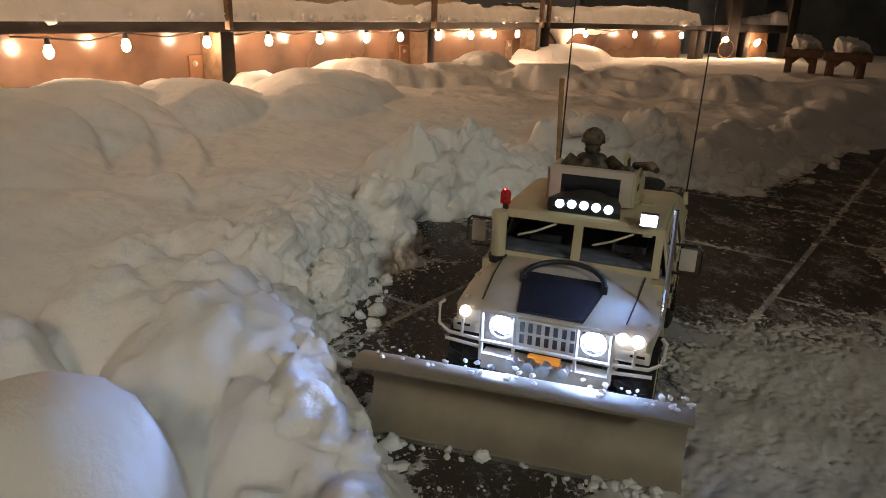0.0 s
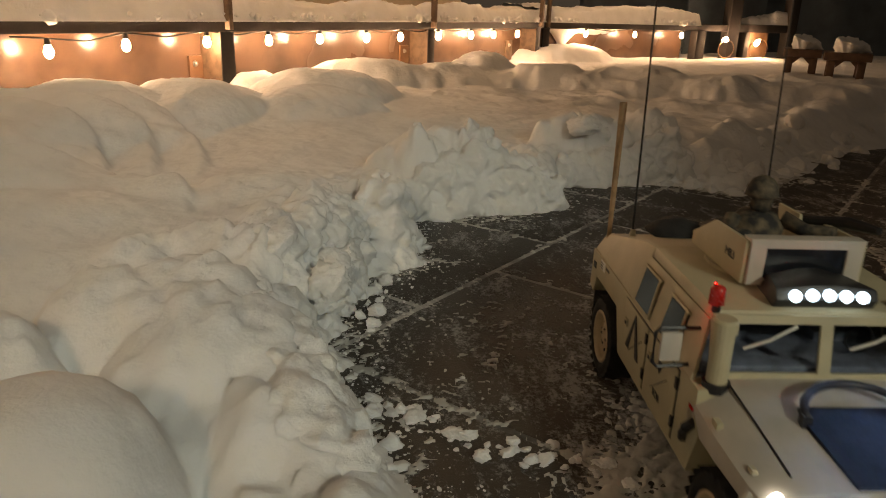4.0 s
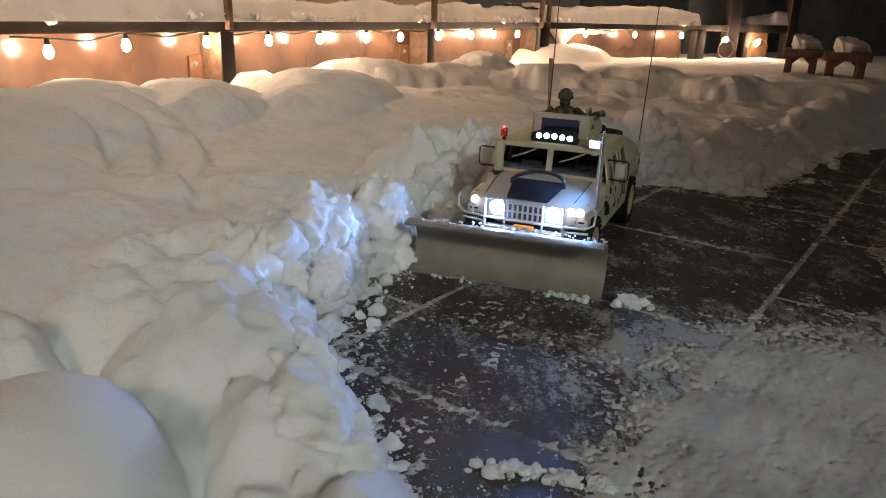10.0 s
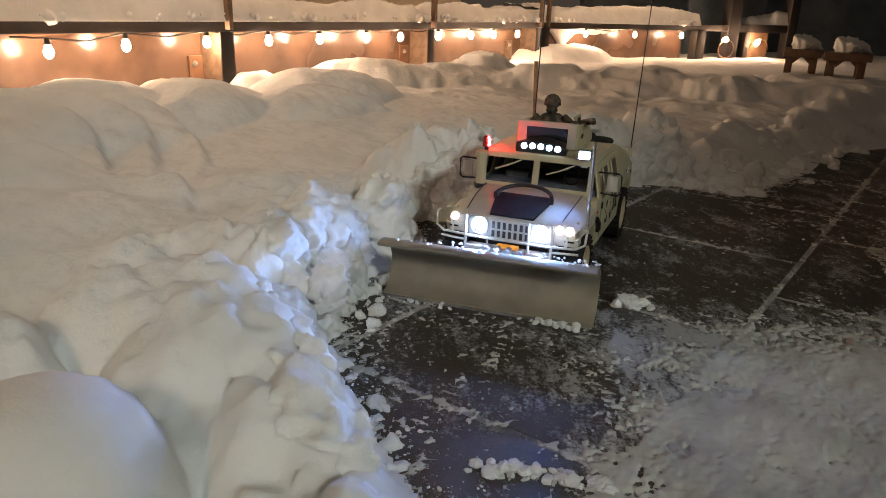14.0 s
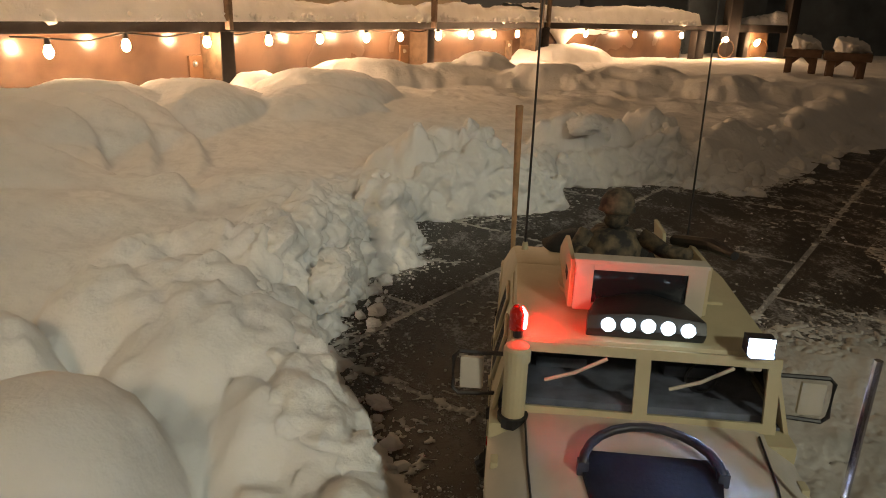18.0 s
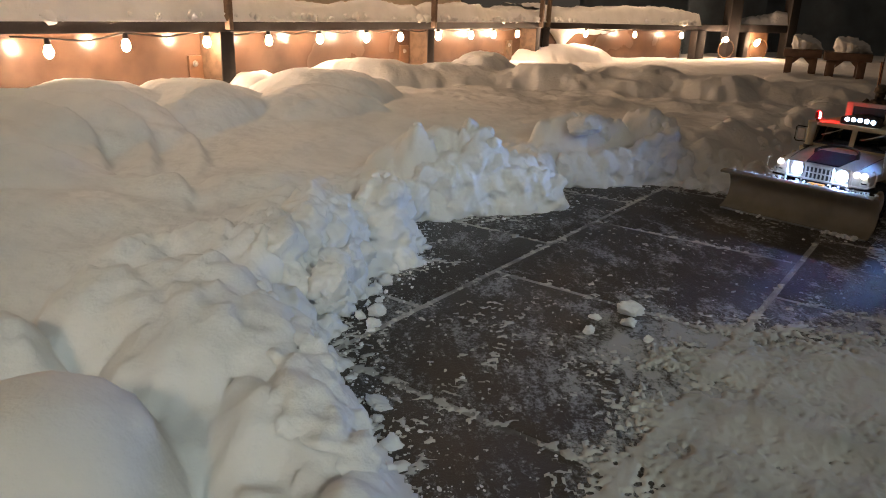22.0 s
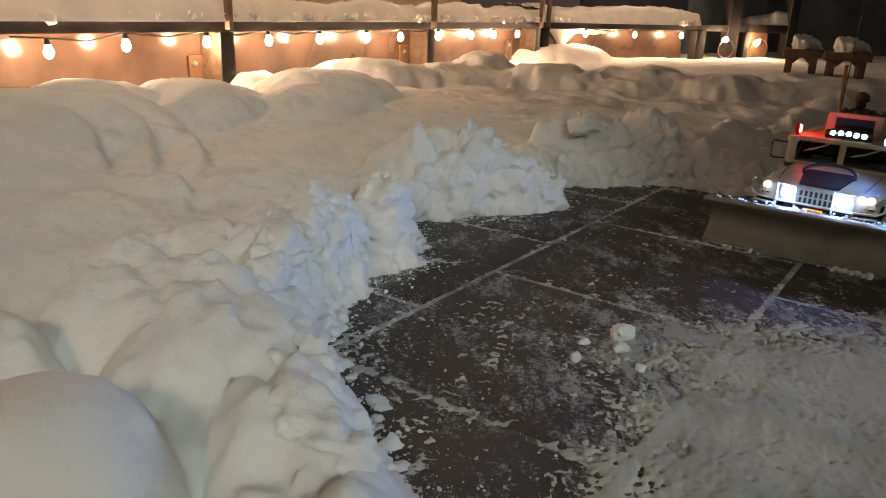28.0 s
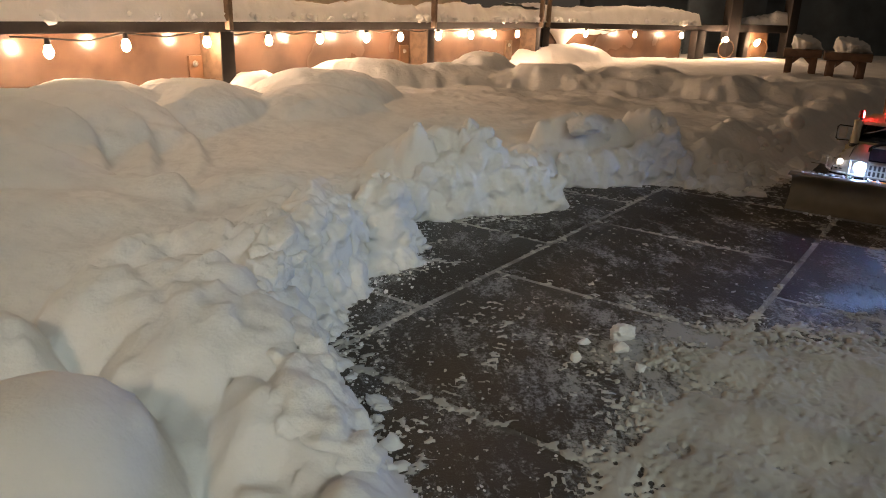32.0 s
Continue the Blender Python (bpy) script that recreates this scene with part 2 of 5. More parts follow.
def inside_distance(px, py, poly):
    """Distance to the outline, negative inside."""
    best = np.full(px.shape, 1e9)
    inside = np.zeros(px.shape, bool)
    n = len(poly)
    for k in range(n):
        (ax, ay), (bx, by) = poly[k], poly[(k + 1) % n]
        ex, ey = bx - ax, by - ay
        t = np.clip(((px - ax) * ex + (py - ay) * ey) / (ex * ex + ey * ey), 0, 1)
        best = np.minimum(best, np.hypot(px - ax - t * ex, py - ay - t * ey))
        if ey:
            cross = ((ay > py) != (by > py)) & (px < ex * (py - ay) / ey + ax)
            inside ^= cross
    return np.where(inside, -best, best)


def smooth(e0, e1, x):
    t = np.clip((x - e0) / (e1 - e0), 0, 1)
    return t * t * (3 - 2 * t)


# ---- ground ----
ground_bm = bmesh.new()
box(ground_bm, -60, 60, -60, 60, -0.30, -0.012)
ground = tagged(part("ground", ground_bm, GROUT), "frozen ground under the snow", "ground", "", "structure")

joint_bm = bmesh.new()
box(joint_bm, -0.9, 2.3, -0.5, 3.0, -0.0115, -0.0012)
tagged(part("joint_snow", joint_bm, JOINT), "white snow pressed into the paving joints", "snow", "", "stuff")
TILE = 0.384
ALONG = radians(54.3)
UX, UY = math.cos(ALONG), math.sin(ALONG)
NX, NY = UY, -UX


def tile_to_world(u, n):
    return (u * UX + n * NX, u * UY + n * NY)


# outline of the cleared patio
CLEARED = [(-0.004, 0.500), (-0.042, 0.556), (-0.094, 0.665), (-0.118, 0.740), (-0.150, 0.820), (-0.158, 0.890), (-0.132, 0.960),
           (-0.124, 1.020), (-0.118, 1.075), (-0.055, 1.095), (-0.052, 1.150), (-0.075, 1.360), (0.051, 1.410), (0.244, 1.514), (0.278, 1.700), (0.480, 1.755), (0.566, 1.763),
           (0.675, 1.675), (0.76, 1.715), (1.00, 1.95), (1.20, 2.25), (1.55, 2.45), (1.75, 2.15), (1.45, 1.70), (1.20, 1.40), (1.00, 1.36), (0.84, 1.26), (0.76, 1.15),
           (0.76, 1.00), (0.95, 0.75), (1.00, 0.10), (0.60, -0.5), (0.05, -0.5), (0.02, 0.30)]

# rounded drifts: place, top, half widths, turn, drop at the rim, how softly they run into one another, power of the profile
NEAR_DRIFTS = [(-0.290, 0.440, 0.136, 0.125, 0.105, 0, 0.120, 0.004), (-0.420, 0.580, 0.130, 0.090, 0.060, 0, 0.10, 0.004), (-0.285, 0.690, 0.127, 0.165, 0.100, 0, 0.09, 0.006),
    (-0.215, 0.640, 0.112, 0.12, 0.13, 0, 0.07, 0.010), (-0.165, 0.560, 0.092, 0.085, 0.11, 0, 0.07, 0.010), (-0.105, 0.510, 0.066, 0.06, 0.07, 0, 0.07, 0.006),
    (-0.22, 1.03, 0.112, 0.12, 0.16, 0, 0.05, 0.012), (-0.32, 1.20, 0.120, 0.15, 0.12, 0, 0.05, 0.012), (-0.24, 0.90, 0.108, 0.10, 0.09, 0, 0.05, 0.012)]
LEFT_DRIFTS = [(-0.985, 1.955, 0.181, 0.27, 0.30, 5, 0.085, 0.003, 1.2), (-0.720, 2.070, 0.182, 0.21, 0.36, 8, 0.090, 0.003, 1.2),
    (-0.930, 1.730, 0.169, 0.31, 0.20, -16, 0.075, 0.0015, 1.3), (-0.975, 1.640, 0.163, 0.30, 0.17, -16, 0.075, 0.0015, 1.3), (-1.030, 1.530, 0.157, 0.28, 0.15, -14, 0.075, 0.0015, 1.3),
    (-0.790, 1.235, 0.139, 0.31, 0.15, -20, 0.065, 0.0015, 1.3), (-1.45, 1.80, 0.180, 0.35, 0.18, 10, 0.08, 0.006), (-1.25, 1.25, 0.150, 0.35, 0.22, -15, 0.06, 0.006),
    (-0.415, 2.480, 0.187, 0.26, 0.26, 15, 0.095, 0.002, 1.3), (-0.400, 2.200, 0.164, 0.27, 0.26, 10, 0.090, 0.002, 1.3), (-0.290, 3.020, 0.191, 0.27, 0.16, 5, 0.07, 0.004), (-0.755, 2.755, 0.150, 0.16, 0.07, 56, 0.06, 0.015),
    (-0.420, 1.165, 0.112, 0.20, 0.075, -6, 0.05, 0.006), (-0.290, 1.180, 0.121, 0.13, 0.080, 0, 0.05, 0.006), (-0.60, 1.05, 0.112, 0.25, 0.14, 0, 0.05, 0.01)]
BACK_DRIFTS = [(0.10, 3.12, 0.158, 0.50, 0.19, 4, 0.09, 0.012), (0.85, 3.00, 0.164, 0.60, 0.17, -12, 0.09, 0.012), (1.60, 2.90, 0.160, 0.60, 0.20, 0, 0.08, 0.012),
    (0.145, 3.340, 0.211, 0.16, 0.19, 0, 0.07, 0.006), (-0.02, 3.12, 0.177, 0.16, 0.13, 0, 0.07, 0.008), (0.440, 3.110, 0.184, 0.22, 0.13, 0, 0.06, 0.008),
    (0.800, 3.080, 0.187, 0.17, 0.13, -5, 0.07, 0.006), (1.090, 2.880, 0.176, 0.22, 0.13, -15, 0.06, 0.008), (1.360, 2.790, 0.172, 0.22, 0.14, -20, 0.06, 0.008),
    (0.95, 2.16, 0.148, 0.24, 0.09, 38, 0.06, 0.02), (1.30, 2.45, 0.158, 0.30, 0.12, 38, 0.06, 0.02), (0.72, 4.95, 0.19, 0.42, 0.30, 35, 0.082, 0.006), (1.78, 3.42, 0.150, 0.55, 0.36, 0, 0.05, 0.02)]
PILES = [(0.04, 1.49, 0.15, 0.07, 0.06, 0, 0.082, 0.004), (-0.05, 1.465, 0.142, 0.13, 0.08, 12, 0.082, 0.004), (0.15, 1.5, 0.116, 0.12, 0.09, 18, 0.082, 0.004),
    (0.32, 1.80, 0.160, 0.070, 0.07, 15, 0.10, 0.004), (0.40, 1.82, 0.150, 0.08, 0.07, 5, 0.10, 0.004), (0.50, 1.84, 0.166, 0.055, 0.07, 15, 0.10, 0.004), (0.66, 1.87, 0.128, 0.16, 0.09, 10, 0.07, 0.01),
    (-1.6, 0.8, 0.16, 0.5, 0.4, 0, 0.082, 0.01), (-0.8, 0.6, 0.13, 0.3, 0.25, 0, 0.082, 0.01)]
# wind lips on the drifts beside the long bench: centre, half widths, height of the lip
LIPS = [(-1.00, 1.30, 0.33, 0.32, 0.016), (-0.95, 1.30, 0.37, 0.44, 0.018), (-0.95, 1.32, 0.45, 0.57, 0.020), (-0.66, 1.02, 0.26, 0.26, 0.014)]
DRIFTS = NEAR_DRIFTS + LEFT_DRIFTS + BACK_DRIFTS + PILES


def snow_height(x, y):
    """Depth of the lying snow; below zero where the patio is cleared."""
    calm = 1 - 0.75 * smooth(0.55, 0.75, x)
    wob = calm * (0.018 * fbm(x, y, 12, 3, 11) + 0.007 * fbm(x, y, 40, 2, 17))
    d = inside_distance(x, y, CLEARED) + wob
    top = 0.096 + 0.012 * fbm(x, y, 2.4, 3, 3)
    top = top - 0.050 * smooth(0.92, 0.66, y)
    # hollow behind the near bank
    top = top - 0.022 * smooth(1.20, 1.34, y) * smooth(2.10, 1.75, y) * smooth(-0.85, -0.60, x) * smooth(0.9, 0.5, x)
    wx = x + 0.09 * fbm(x, y, 3.2, 4, 101, 0.6) * smooth(0.5, 1.2, y)
    wy = y + 0.09 * fbm(x, y, 3.2, 4, 103, 0.6) * smooth(0.5, 1.2, y)
    for mx, my, h, rx, ry, turn, drop, soft, *power in DRIFTS:
        c, s = math.cos(radians(turn)), math.sin(radians(turn))
        px, py = (wx, wy) if my > 1.2 or mx < -0.6 else (x, y)
        a, b = ((px - mx) * c + (py - my) * s) / rx, ((py - my) * c - (px - mx) * s) / ry
        dome = h - drop * (a * a + b * b) ** (power[0] if power else 1.8 if my > 1.2 else 1.5)
        top = 0.5 * (top + dome + np.sqrt((top - dome) ** 2 + soft ** 2))
    # crease between the near mound and the heap
    top = top - 0.030 * np.exp(-(((x + 0.175) + 0.30 * (y - 0.45)) / 0.030) ** 2) * smooth(0.56, 0.48, y)
    top = top + 0.009 * fbm(x, y, 7, 5, 5) + 0.003 * fbm(x, y, 50, 3, 9, 0.6)
    # creased drifts, most along the back
    back = smooth(2.35, 2.75, y + 0.25 * smooth(0.3, 1.0, x)) * smooth(-0.5, -0.1, x) * smooth(4.2, 3.4, y)
    fold = np.abs(fbm(x + 0.5 * y, y, 3.6, 3, 121)) + 0.4 * np.abs(fbm(x, y, 9, 2, 125))
    top = top + (0.010 + 0.040 * back) * (0.22 - fold) * smooth(1.2, 1.6, y)
    for mx, my, rx, ry, h in LIPS:
        a, b = (x + 0.02 * fbm(x, y, 6, 3, 141) - mx) / rx, (y + 0.02 * fbm(x, y, 6, 3, 143) - my) / ry
        q = np.sqrt(a * a + b * b)
        lip = smooth(0.72, 1.0, q) * smooth(1.05, 1.0, q) - 0.8 * smooth(1.0, 1.06, q) * smooth(1.28, 1.06, q)
        top = top + h * lip * smooth(0.0, 0.6, b) * smooth(-0.9, -0.3, a)
    # lumpy where it was shovelled up
    heap = np.clip(smooth(0.0, 0.08, x + 0.46 - 1.7 * np.maximum(0, 0.58 - y)) * smooth(1.0, 0.85, y) + 0.9 * smooth(0.80, 0.95, y) * np.exp(-(np.maximum(d, 0) / 0.16) ** 2) * smooth(0.3, 0.1, x), 0, 1)
    hx, hy = x + 0.030 * fbm(x, y, 14, 3, 105), y + 0.030 * fbm(x, y, 14, 3, 107)
    hd, hr = cells(hx, hy, 15, 109)
    hd2, hr2 = cells(hx, hy, 34, 119)
    top = top + heap * ((0.5 - hd * hd) * 0.022 + (hr - 0.5) * 0.012 + (0.5 - hd2 * hd2) * 0.010 + (hr2 - 0.5) * 0.006 + 0.016 * fbm(x, y, 14, 5, 111, 0.65))
    # the right side is only low, broken snow
    low = smooth(0.60, 0.80, x) * smooth(1.62, 1.35, y) * (1 - 0.75 * smooth(0.80, 0.95, x))
    top = top * (1 - 0.45 * low) + 0.012 * low * fbm(x, y, 16, 4, 131, 0.6)
    slope = 0.26 * smooth(0.54, 0.66, x) * smooth(1.6, 1.70, y)
    near = np.exp(-(d / 0.14) ** 2) * smooth(0.80, 0.90, y) + 0.35 * np.exp(-(d / 0.07) ** 2) * smooth(0.90, 0.80, y)
    cd, cr = cells(x + 0.012 * fbm(x, y, 30, 2, 21), y + 0.012 * fbm(x, y, 30, 2, 23), 17, 31)
    cd2, cr2 = cells(x + 0.006 * fbm(x, y, 60, 2, 25), y + 0.006 * fbm(x, y, 60, 2, 27), 40, 47)
    clod = calm * ((0.6 - cd * cd) * 0.030 + (cr - 0.6) * 0.034 + (0.5 - cd2) * 0.016 + (cr2 - 0.5) * 0.010)
    face = smooth(1.0, 0.86, y) * smooth(0.1, 0.0, x)
    wall = smooth(-0.010 - 0.01 * face, 0.024 + slope + 0.05 * low + 0.055 * face, d) * (0.86 + 0.14 * smooth(0.010, 0.060 + slope, d))
    z = top * wall + clod * near * smooth(-0.002, 0.03, d)
    return np.where(d < -0.010, -0.010, np.maximum(z, -0.010))


def spaced(lo, a, b, hi, fine, coarse):
    """Coordinates that lie close between a and b and widen outside."""
    mid = list(np.arange(a, b, fine))
    step, v, right = fine, b, []
    while v < hi:
        right.append(v)
        step = min(step * 1.06, coarse)
        v += step
    step, v, left = fine, a, []
    while v > lo:
        step = min(step * 1.06, coarse)
        v -= step
        left.append(v)
    return np.array(left[::-1] + mid + right)


def sheet(name, xs, ys, zf, mat):
    gx, gy = np.meshgrid(xs, ys)
    gz = zf(gx, gy)
    nx, ny = len(xs), len(ys)
    co = np.stack([gx, gy, gz], -1).reshape(-1, 3)
    i = np.arange(nx * ny).reshape(ny, nx)
    quads = np.stack([i[:-1, :-1], i[:-1, 1:], i[1:, 1:], i[1:, :-1]], -1).reshape(-1, 4)
    top = gz.reshape(-1)[quads].max(1)
    quads = quads[top > -0.0095]
    used = np.unique(quads)
    back = np.full(nx * ny, -1)
    back[used] = np.arange(len(used))
    me = bpy.data.meshes.new(name)
    me.from_pydata(co[used].tolist(), [], back[quads].tolist())
    me.shade_smooth()
    me.materials.append(mat)
    return new(name, me)


snow = sheet("snow_cover", spaced(-7.0, -1.25, 1.45, 7.0, 0.0065, 0.06), spaced(-3.0, 0.40, 3.40, 8.0, 0.0065, 0.06), snow_height, SNOW)
tagged(snow, "deep lying snow with a crumbled edge cut along the patio", "snow", "", "stuff")


def smear_height(x, y):
    """Scraped and trodden snow left on the stones: ragged patches, thick where it was never cleared."""
    d = -inside_distance(x, y, CLEARED)
    trod = inside_distance(x, y, [(0.13, 0.30), (0.14, 0.52), (0.18, 0.70), (0.27, 0.82), (0.38, 0.87), (0.52, 0.88), (0.66, 0.90), (1.1, 0.95), (1.1, 0.3)])
    trod = trod + 0.045 * fbm(x, y, 9, 3, 63) + 0.030 * fbm(x, y, 28, 3, 67, 0.6)
    cover = 0.52 * np.exp(-(d / 0.045) ** 2) + 0.85 * smooth(0.12, -0.10, trod)
    # scraped bare again by the wheels
    cover = cover - 0.62 * np.exp(-((x - 0.285) / 0.075) ** 2 - ((y - 0.735) / 0.035) ** 2) - 0.10 * np.exp(-((x - 0.20) / 0.05) ** 2 - ((y - 0.66) / 0.08) ** 2)
    cover = cover + 0.16 * np.exp(-((x - 0.02 - 0.35 * (y - 0.7)) / 0.05) ** 2) * smooth(1.1, 0.9, y)
    cover = cover - 0.03 * smooth(1.0, 1.3, y)
    u, v = x * UX + y * UY, x * NX + y * NY
    row = np.floor((v + 0.570) / TILE)
    dv = np.abs((v + 0.570) / TILE - np.round((v + 0.570) / TILE))
    run = (u - np.where(row % 2 == 0, 0.940, 0.745)) / TILE
    joint = TILE * np.minimum(dv, np.abs(run - np.round(run)))
    cover = cover + 0.42 * np.exp(-(joint / 0.010) ** 2)
    ragged = 0.55 * fbm(x, y, 7, 3, 61) + 0.50 * fbm(u * 0.6, v * 1.3, 40, 3, 73, 0.7) + 1.25 * fbm(0.83 * x + 0.56 * y, 0.83 * y - 0.56 * x, 150, 2, 79, 0.8)
    # ribs pressed by the tyres, only in the trodden part
    lane = np.exp(-((v - 0.02 + 0.02 * np.sin(u * 5)) / 0.020) ** 2) + np.exp(-((v + 0.20 + 0.03 * np.sin(u * 4)) / 0.020) ** 2)
    ribs = 0.20 * lane * np.sin(u * 2 * math.pi / 0.016) * smooth(0.03, -0.05, trod)
    deep = smooth(0.07, -0.10, trod)
    h = cover + 0.9 * ragged * (1 - 0.70 * deep) + ribs - 0.54 + 0.10 * deep
    z = (0.0018 + 0.0012 * deep) * np.tanh(2.0 * np.maximum(h, 0.0)) + 0.0006 + 0.0026 * deep * smooth(0.0, 0.35, h)
    z = z + deep * np.clip(0.006 * fbm(x, y, 11, 4, 83, 0.55) + 0.0034 * fbm(u * 0.5, v * 1.5, 34, 4, 85, 0.6), -0.0026, 0.009)
    return np.where(h < 0.0, -0.010, z)


for label, xs, ys in (("thin trodden snow left on the patio", np.arange(-0.16, 1.02, 0.0026), np.arange(0.40, 1.00, 0.0026)),
                      ("scraped snow flecks on the far paving", np.arange(-0.14, 1.3, 0.0042), np.arange(0.9974, 1.90, 0.0042))):
    tagged(sheet("packed_snow", xs, ys, smear_height, PACKED), label, "snow", "", "stuff")

# ---- bench with string lights along the back ----
RA = Vector((-0.81, 2.69, 0))
RDIR = Vector((math.cos(radians(56.5)), math.sin(radians(56.5)), 0))
RNOR = Vector((-RDIR.y, RDIR.x, 0))
CORNER = RA + RDIR * 2.52
BDIR = Vector((math.cos(radians(30)), math.sin(radians(30)), 0))
BNOR = Vector((-BDIR.y, BDIR.x, 0))


def frame_at(origin, along, across):
    return Matrix(((along.x, across.x, 0, origin.x), (along.y, across.y, 0, origin.y), (0, 0, 1, 0), (0, 0, 0, 1)))


FA, FB = frame_at(RA, RDIR, RNOR), frame_at(CORNER, BDIR, BNOR)


def empty(name, m=None):
    ob = new(name)
    ob.empty_display_size = 0.1
    if m is not None:
        ob.matrix_world = m
    return ob


def bench(m, s0, s1, posts, label, panel_end):
    b = empty("bench", m)
    part("front_rail", box(bmesh.new(), s0, s1, -0.02, 0.02, 0.292, 0.337), RAIL, b, "", 0.003)
    part("seat", box(bmesh.new(), s0, s1, 0.02, 0.50, 0.300, 0.335), RAIL, b)
    part("back_panel", box(bmesh.new(), s0, panel_end, 0.095, 0.112, -0.01, 0.299), PANEL, b, "glossy brown panel")
    for s, w in posts:
        part("post", box(bmesh.new(), s - w / 2, s + w / 2, -0.018, 0.0945, -0.01, 0.2915), POST, b, "", 0.003)
        part("facing_board", box(bmesh.new(), s - w / 2 - 0.002, s + w / 2 + 0.002, -0.024, -0.0185, -0.01, 0.2915), RAIL, b, "dark brown board on the post", 0.001)
        part("upper_post", box(bmesh.new(), s - 0.009, s + 0.009, -0.050, -0.024, 0.300, 0.82), POST, b, "", 0.002)
    return tagged(b, label, "bench")


bench(FA, -3.2, 2.52, [(-1.3, 0.06), (-0.012, 0.056), (1.262, 0.050), (2.435, 0.045)], "long dark bench with a brown panel under its snowy seat", 2.52)
bench(FB, 0.0, 1.38, [(0.02, 0.05)], "dark corner bench with snow on its seat", 1.36)


def cap_height(seed, depth):
    def f(x, y):
        edge = smooth(-0.038, 0.012, y + 0.012 * fbm(x, y * 0, 12, 3, seed)) * smooth(0.54, 0.46, y)
        ragged = 0.050 * fbm(x, y, 3.5, 4, seed + 3) + 0.020 * np.abs(fbm(x, y, 16, 3, seed + 9))
        return 0.331 + edge * np.maximum(depth + ragged, 0.02) - 0.004 * (1 - edge)
    return f


for m, s0, s1, seed, depth in ((FA, -3.2, 2.52, 81, 0.066), (FB, 0.0, 1.40, 91, 0.080)):
    cap = sheet("seat_snow", np.arange(s0, s1 + 0.02, 0.012), np.arange(-0.045, 0.56, 0.010), cap_height(seed, depth), SNOW)
    cap.matrix_world = m
    tagged(cap, "thick snow lying on the bench seat", "snow", "snow on the benches")

# house wall behind the benches
house_bm = bmesh.new()
box(house_bm, -3.4, 2.52, 0.62, 0.74, -0.01, 2.6)
house = part("wall_back", house_bm, PALEWALL)
house.matrix_world = FA
tagged(house, "pale wall behind the bench", "wall", "", "structure")


# ---- string lights ----
# place along the bench, drop below the rail, of each bulb
def string_lights(m, stops, s0, s1, label):
    root = empty("string_lights", m)
    pts = []
    for i, (s, drop) in enumerate(stops):
        top = 0.283 - drop
        pts.append((s, -0.012, top + 0.012))
        if i + 1 < len(stops):
            mid = (s + stops[i + 1][0]) / 2
            pts.append((mid, -0.006, 0.283 - (drop + stops[i + 1][1]) / 2 - 0.004))
        sock = part("socket", tube(bmesh.new(), [(s, -0.012, top + 0.014), (s, -0.012, top - 0.006)], [0.0075, 0.0095], 10), WIRE, root)
        prof = [(0.007, 0.0), (0.010, -0.007), (0.0130, -0.017), (0.0138, -0.024), (0.011, -0.033), (0.006, -0.038), (0.002, -0.0395)]
        part("bulb", tube(bmesh.new(), [(s, -0.012, top - 0.005 + z) for r, z in prof], [r for r, z in prof], 14), BULB, sock, "glowing warm bulb", 0, True)
    pts = [(s0, 0.0, 0.285)] + pts + [(s1, 0.0, 0.285)]
    part("cable", tube(bmesh.new(), pts, 0.0028, 6), WIRE, root, "", 0, True)
    return tagged(root, label, "string lights")


string_lights(FA, [(-0.653, 0.016), (-0.405, 0.004), (-0.093, 0.0), (0.195, 0.0), (0.474, 0.0), (0.774, 0.0), (1.022, 0.0), (1.339, 0.0), (1.653, 0.0), (1.896, 0.0), (2.178, 0.0)], -0.75, 2.5, "warm glowing bulb string hung under the bench rail")
string_lights(FB, [(0.355, 0.0), (0.79, 0.0), (1.24, 0.0)], 0.0, 1.3, "warm glowing bulb string under the corner bench")

# a second string, assumed out of view, hung higher to light the seat snow
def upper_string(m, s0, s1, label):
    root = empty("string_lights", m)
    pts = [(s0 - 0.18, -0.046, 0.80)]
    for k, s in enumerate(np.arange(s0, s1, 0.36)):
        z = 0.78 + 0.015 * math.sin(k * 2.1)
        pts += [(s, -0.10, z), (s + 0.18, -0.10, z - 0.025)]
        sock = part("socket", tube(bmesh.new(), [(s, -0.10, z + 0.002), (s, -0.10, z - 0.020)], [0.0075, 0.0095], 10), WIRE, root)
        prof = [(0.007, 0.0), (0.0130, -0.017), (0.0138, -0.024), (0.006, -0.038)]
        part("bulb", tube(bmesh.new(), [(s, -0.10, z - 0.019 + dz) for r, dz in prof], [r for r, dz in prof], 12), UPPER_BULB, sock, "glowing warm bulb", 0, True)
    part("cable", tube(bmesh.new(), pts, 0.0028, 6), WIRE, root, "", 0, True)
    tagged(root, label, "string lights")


upper_string(FA, -1.12, 2.4, "assumed warm bulb string, out of view over the long bench")
upper_string(FB, 0.2, 1.4, "assumed warm bulb string, out of view over the corner bench")

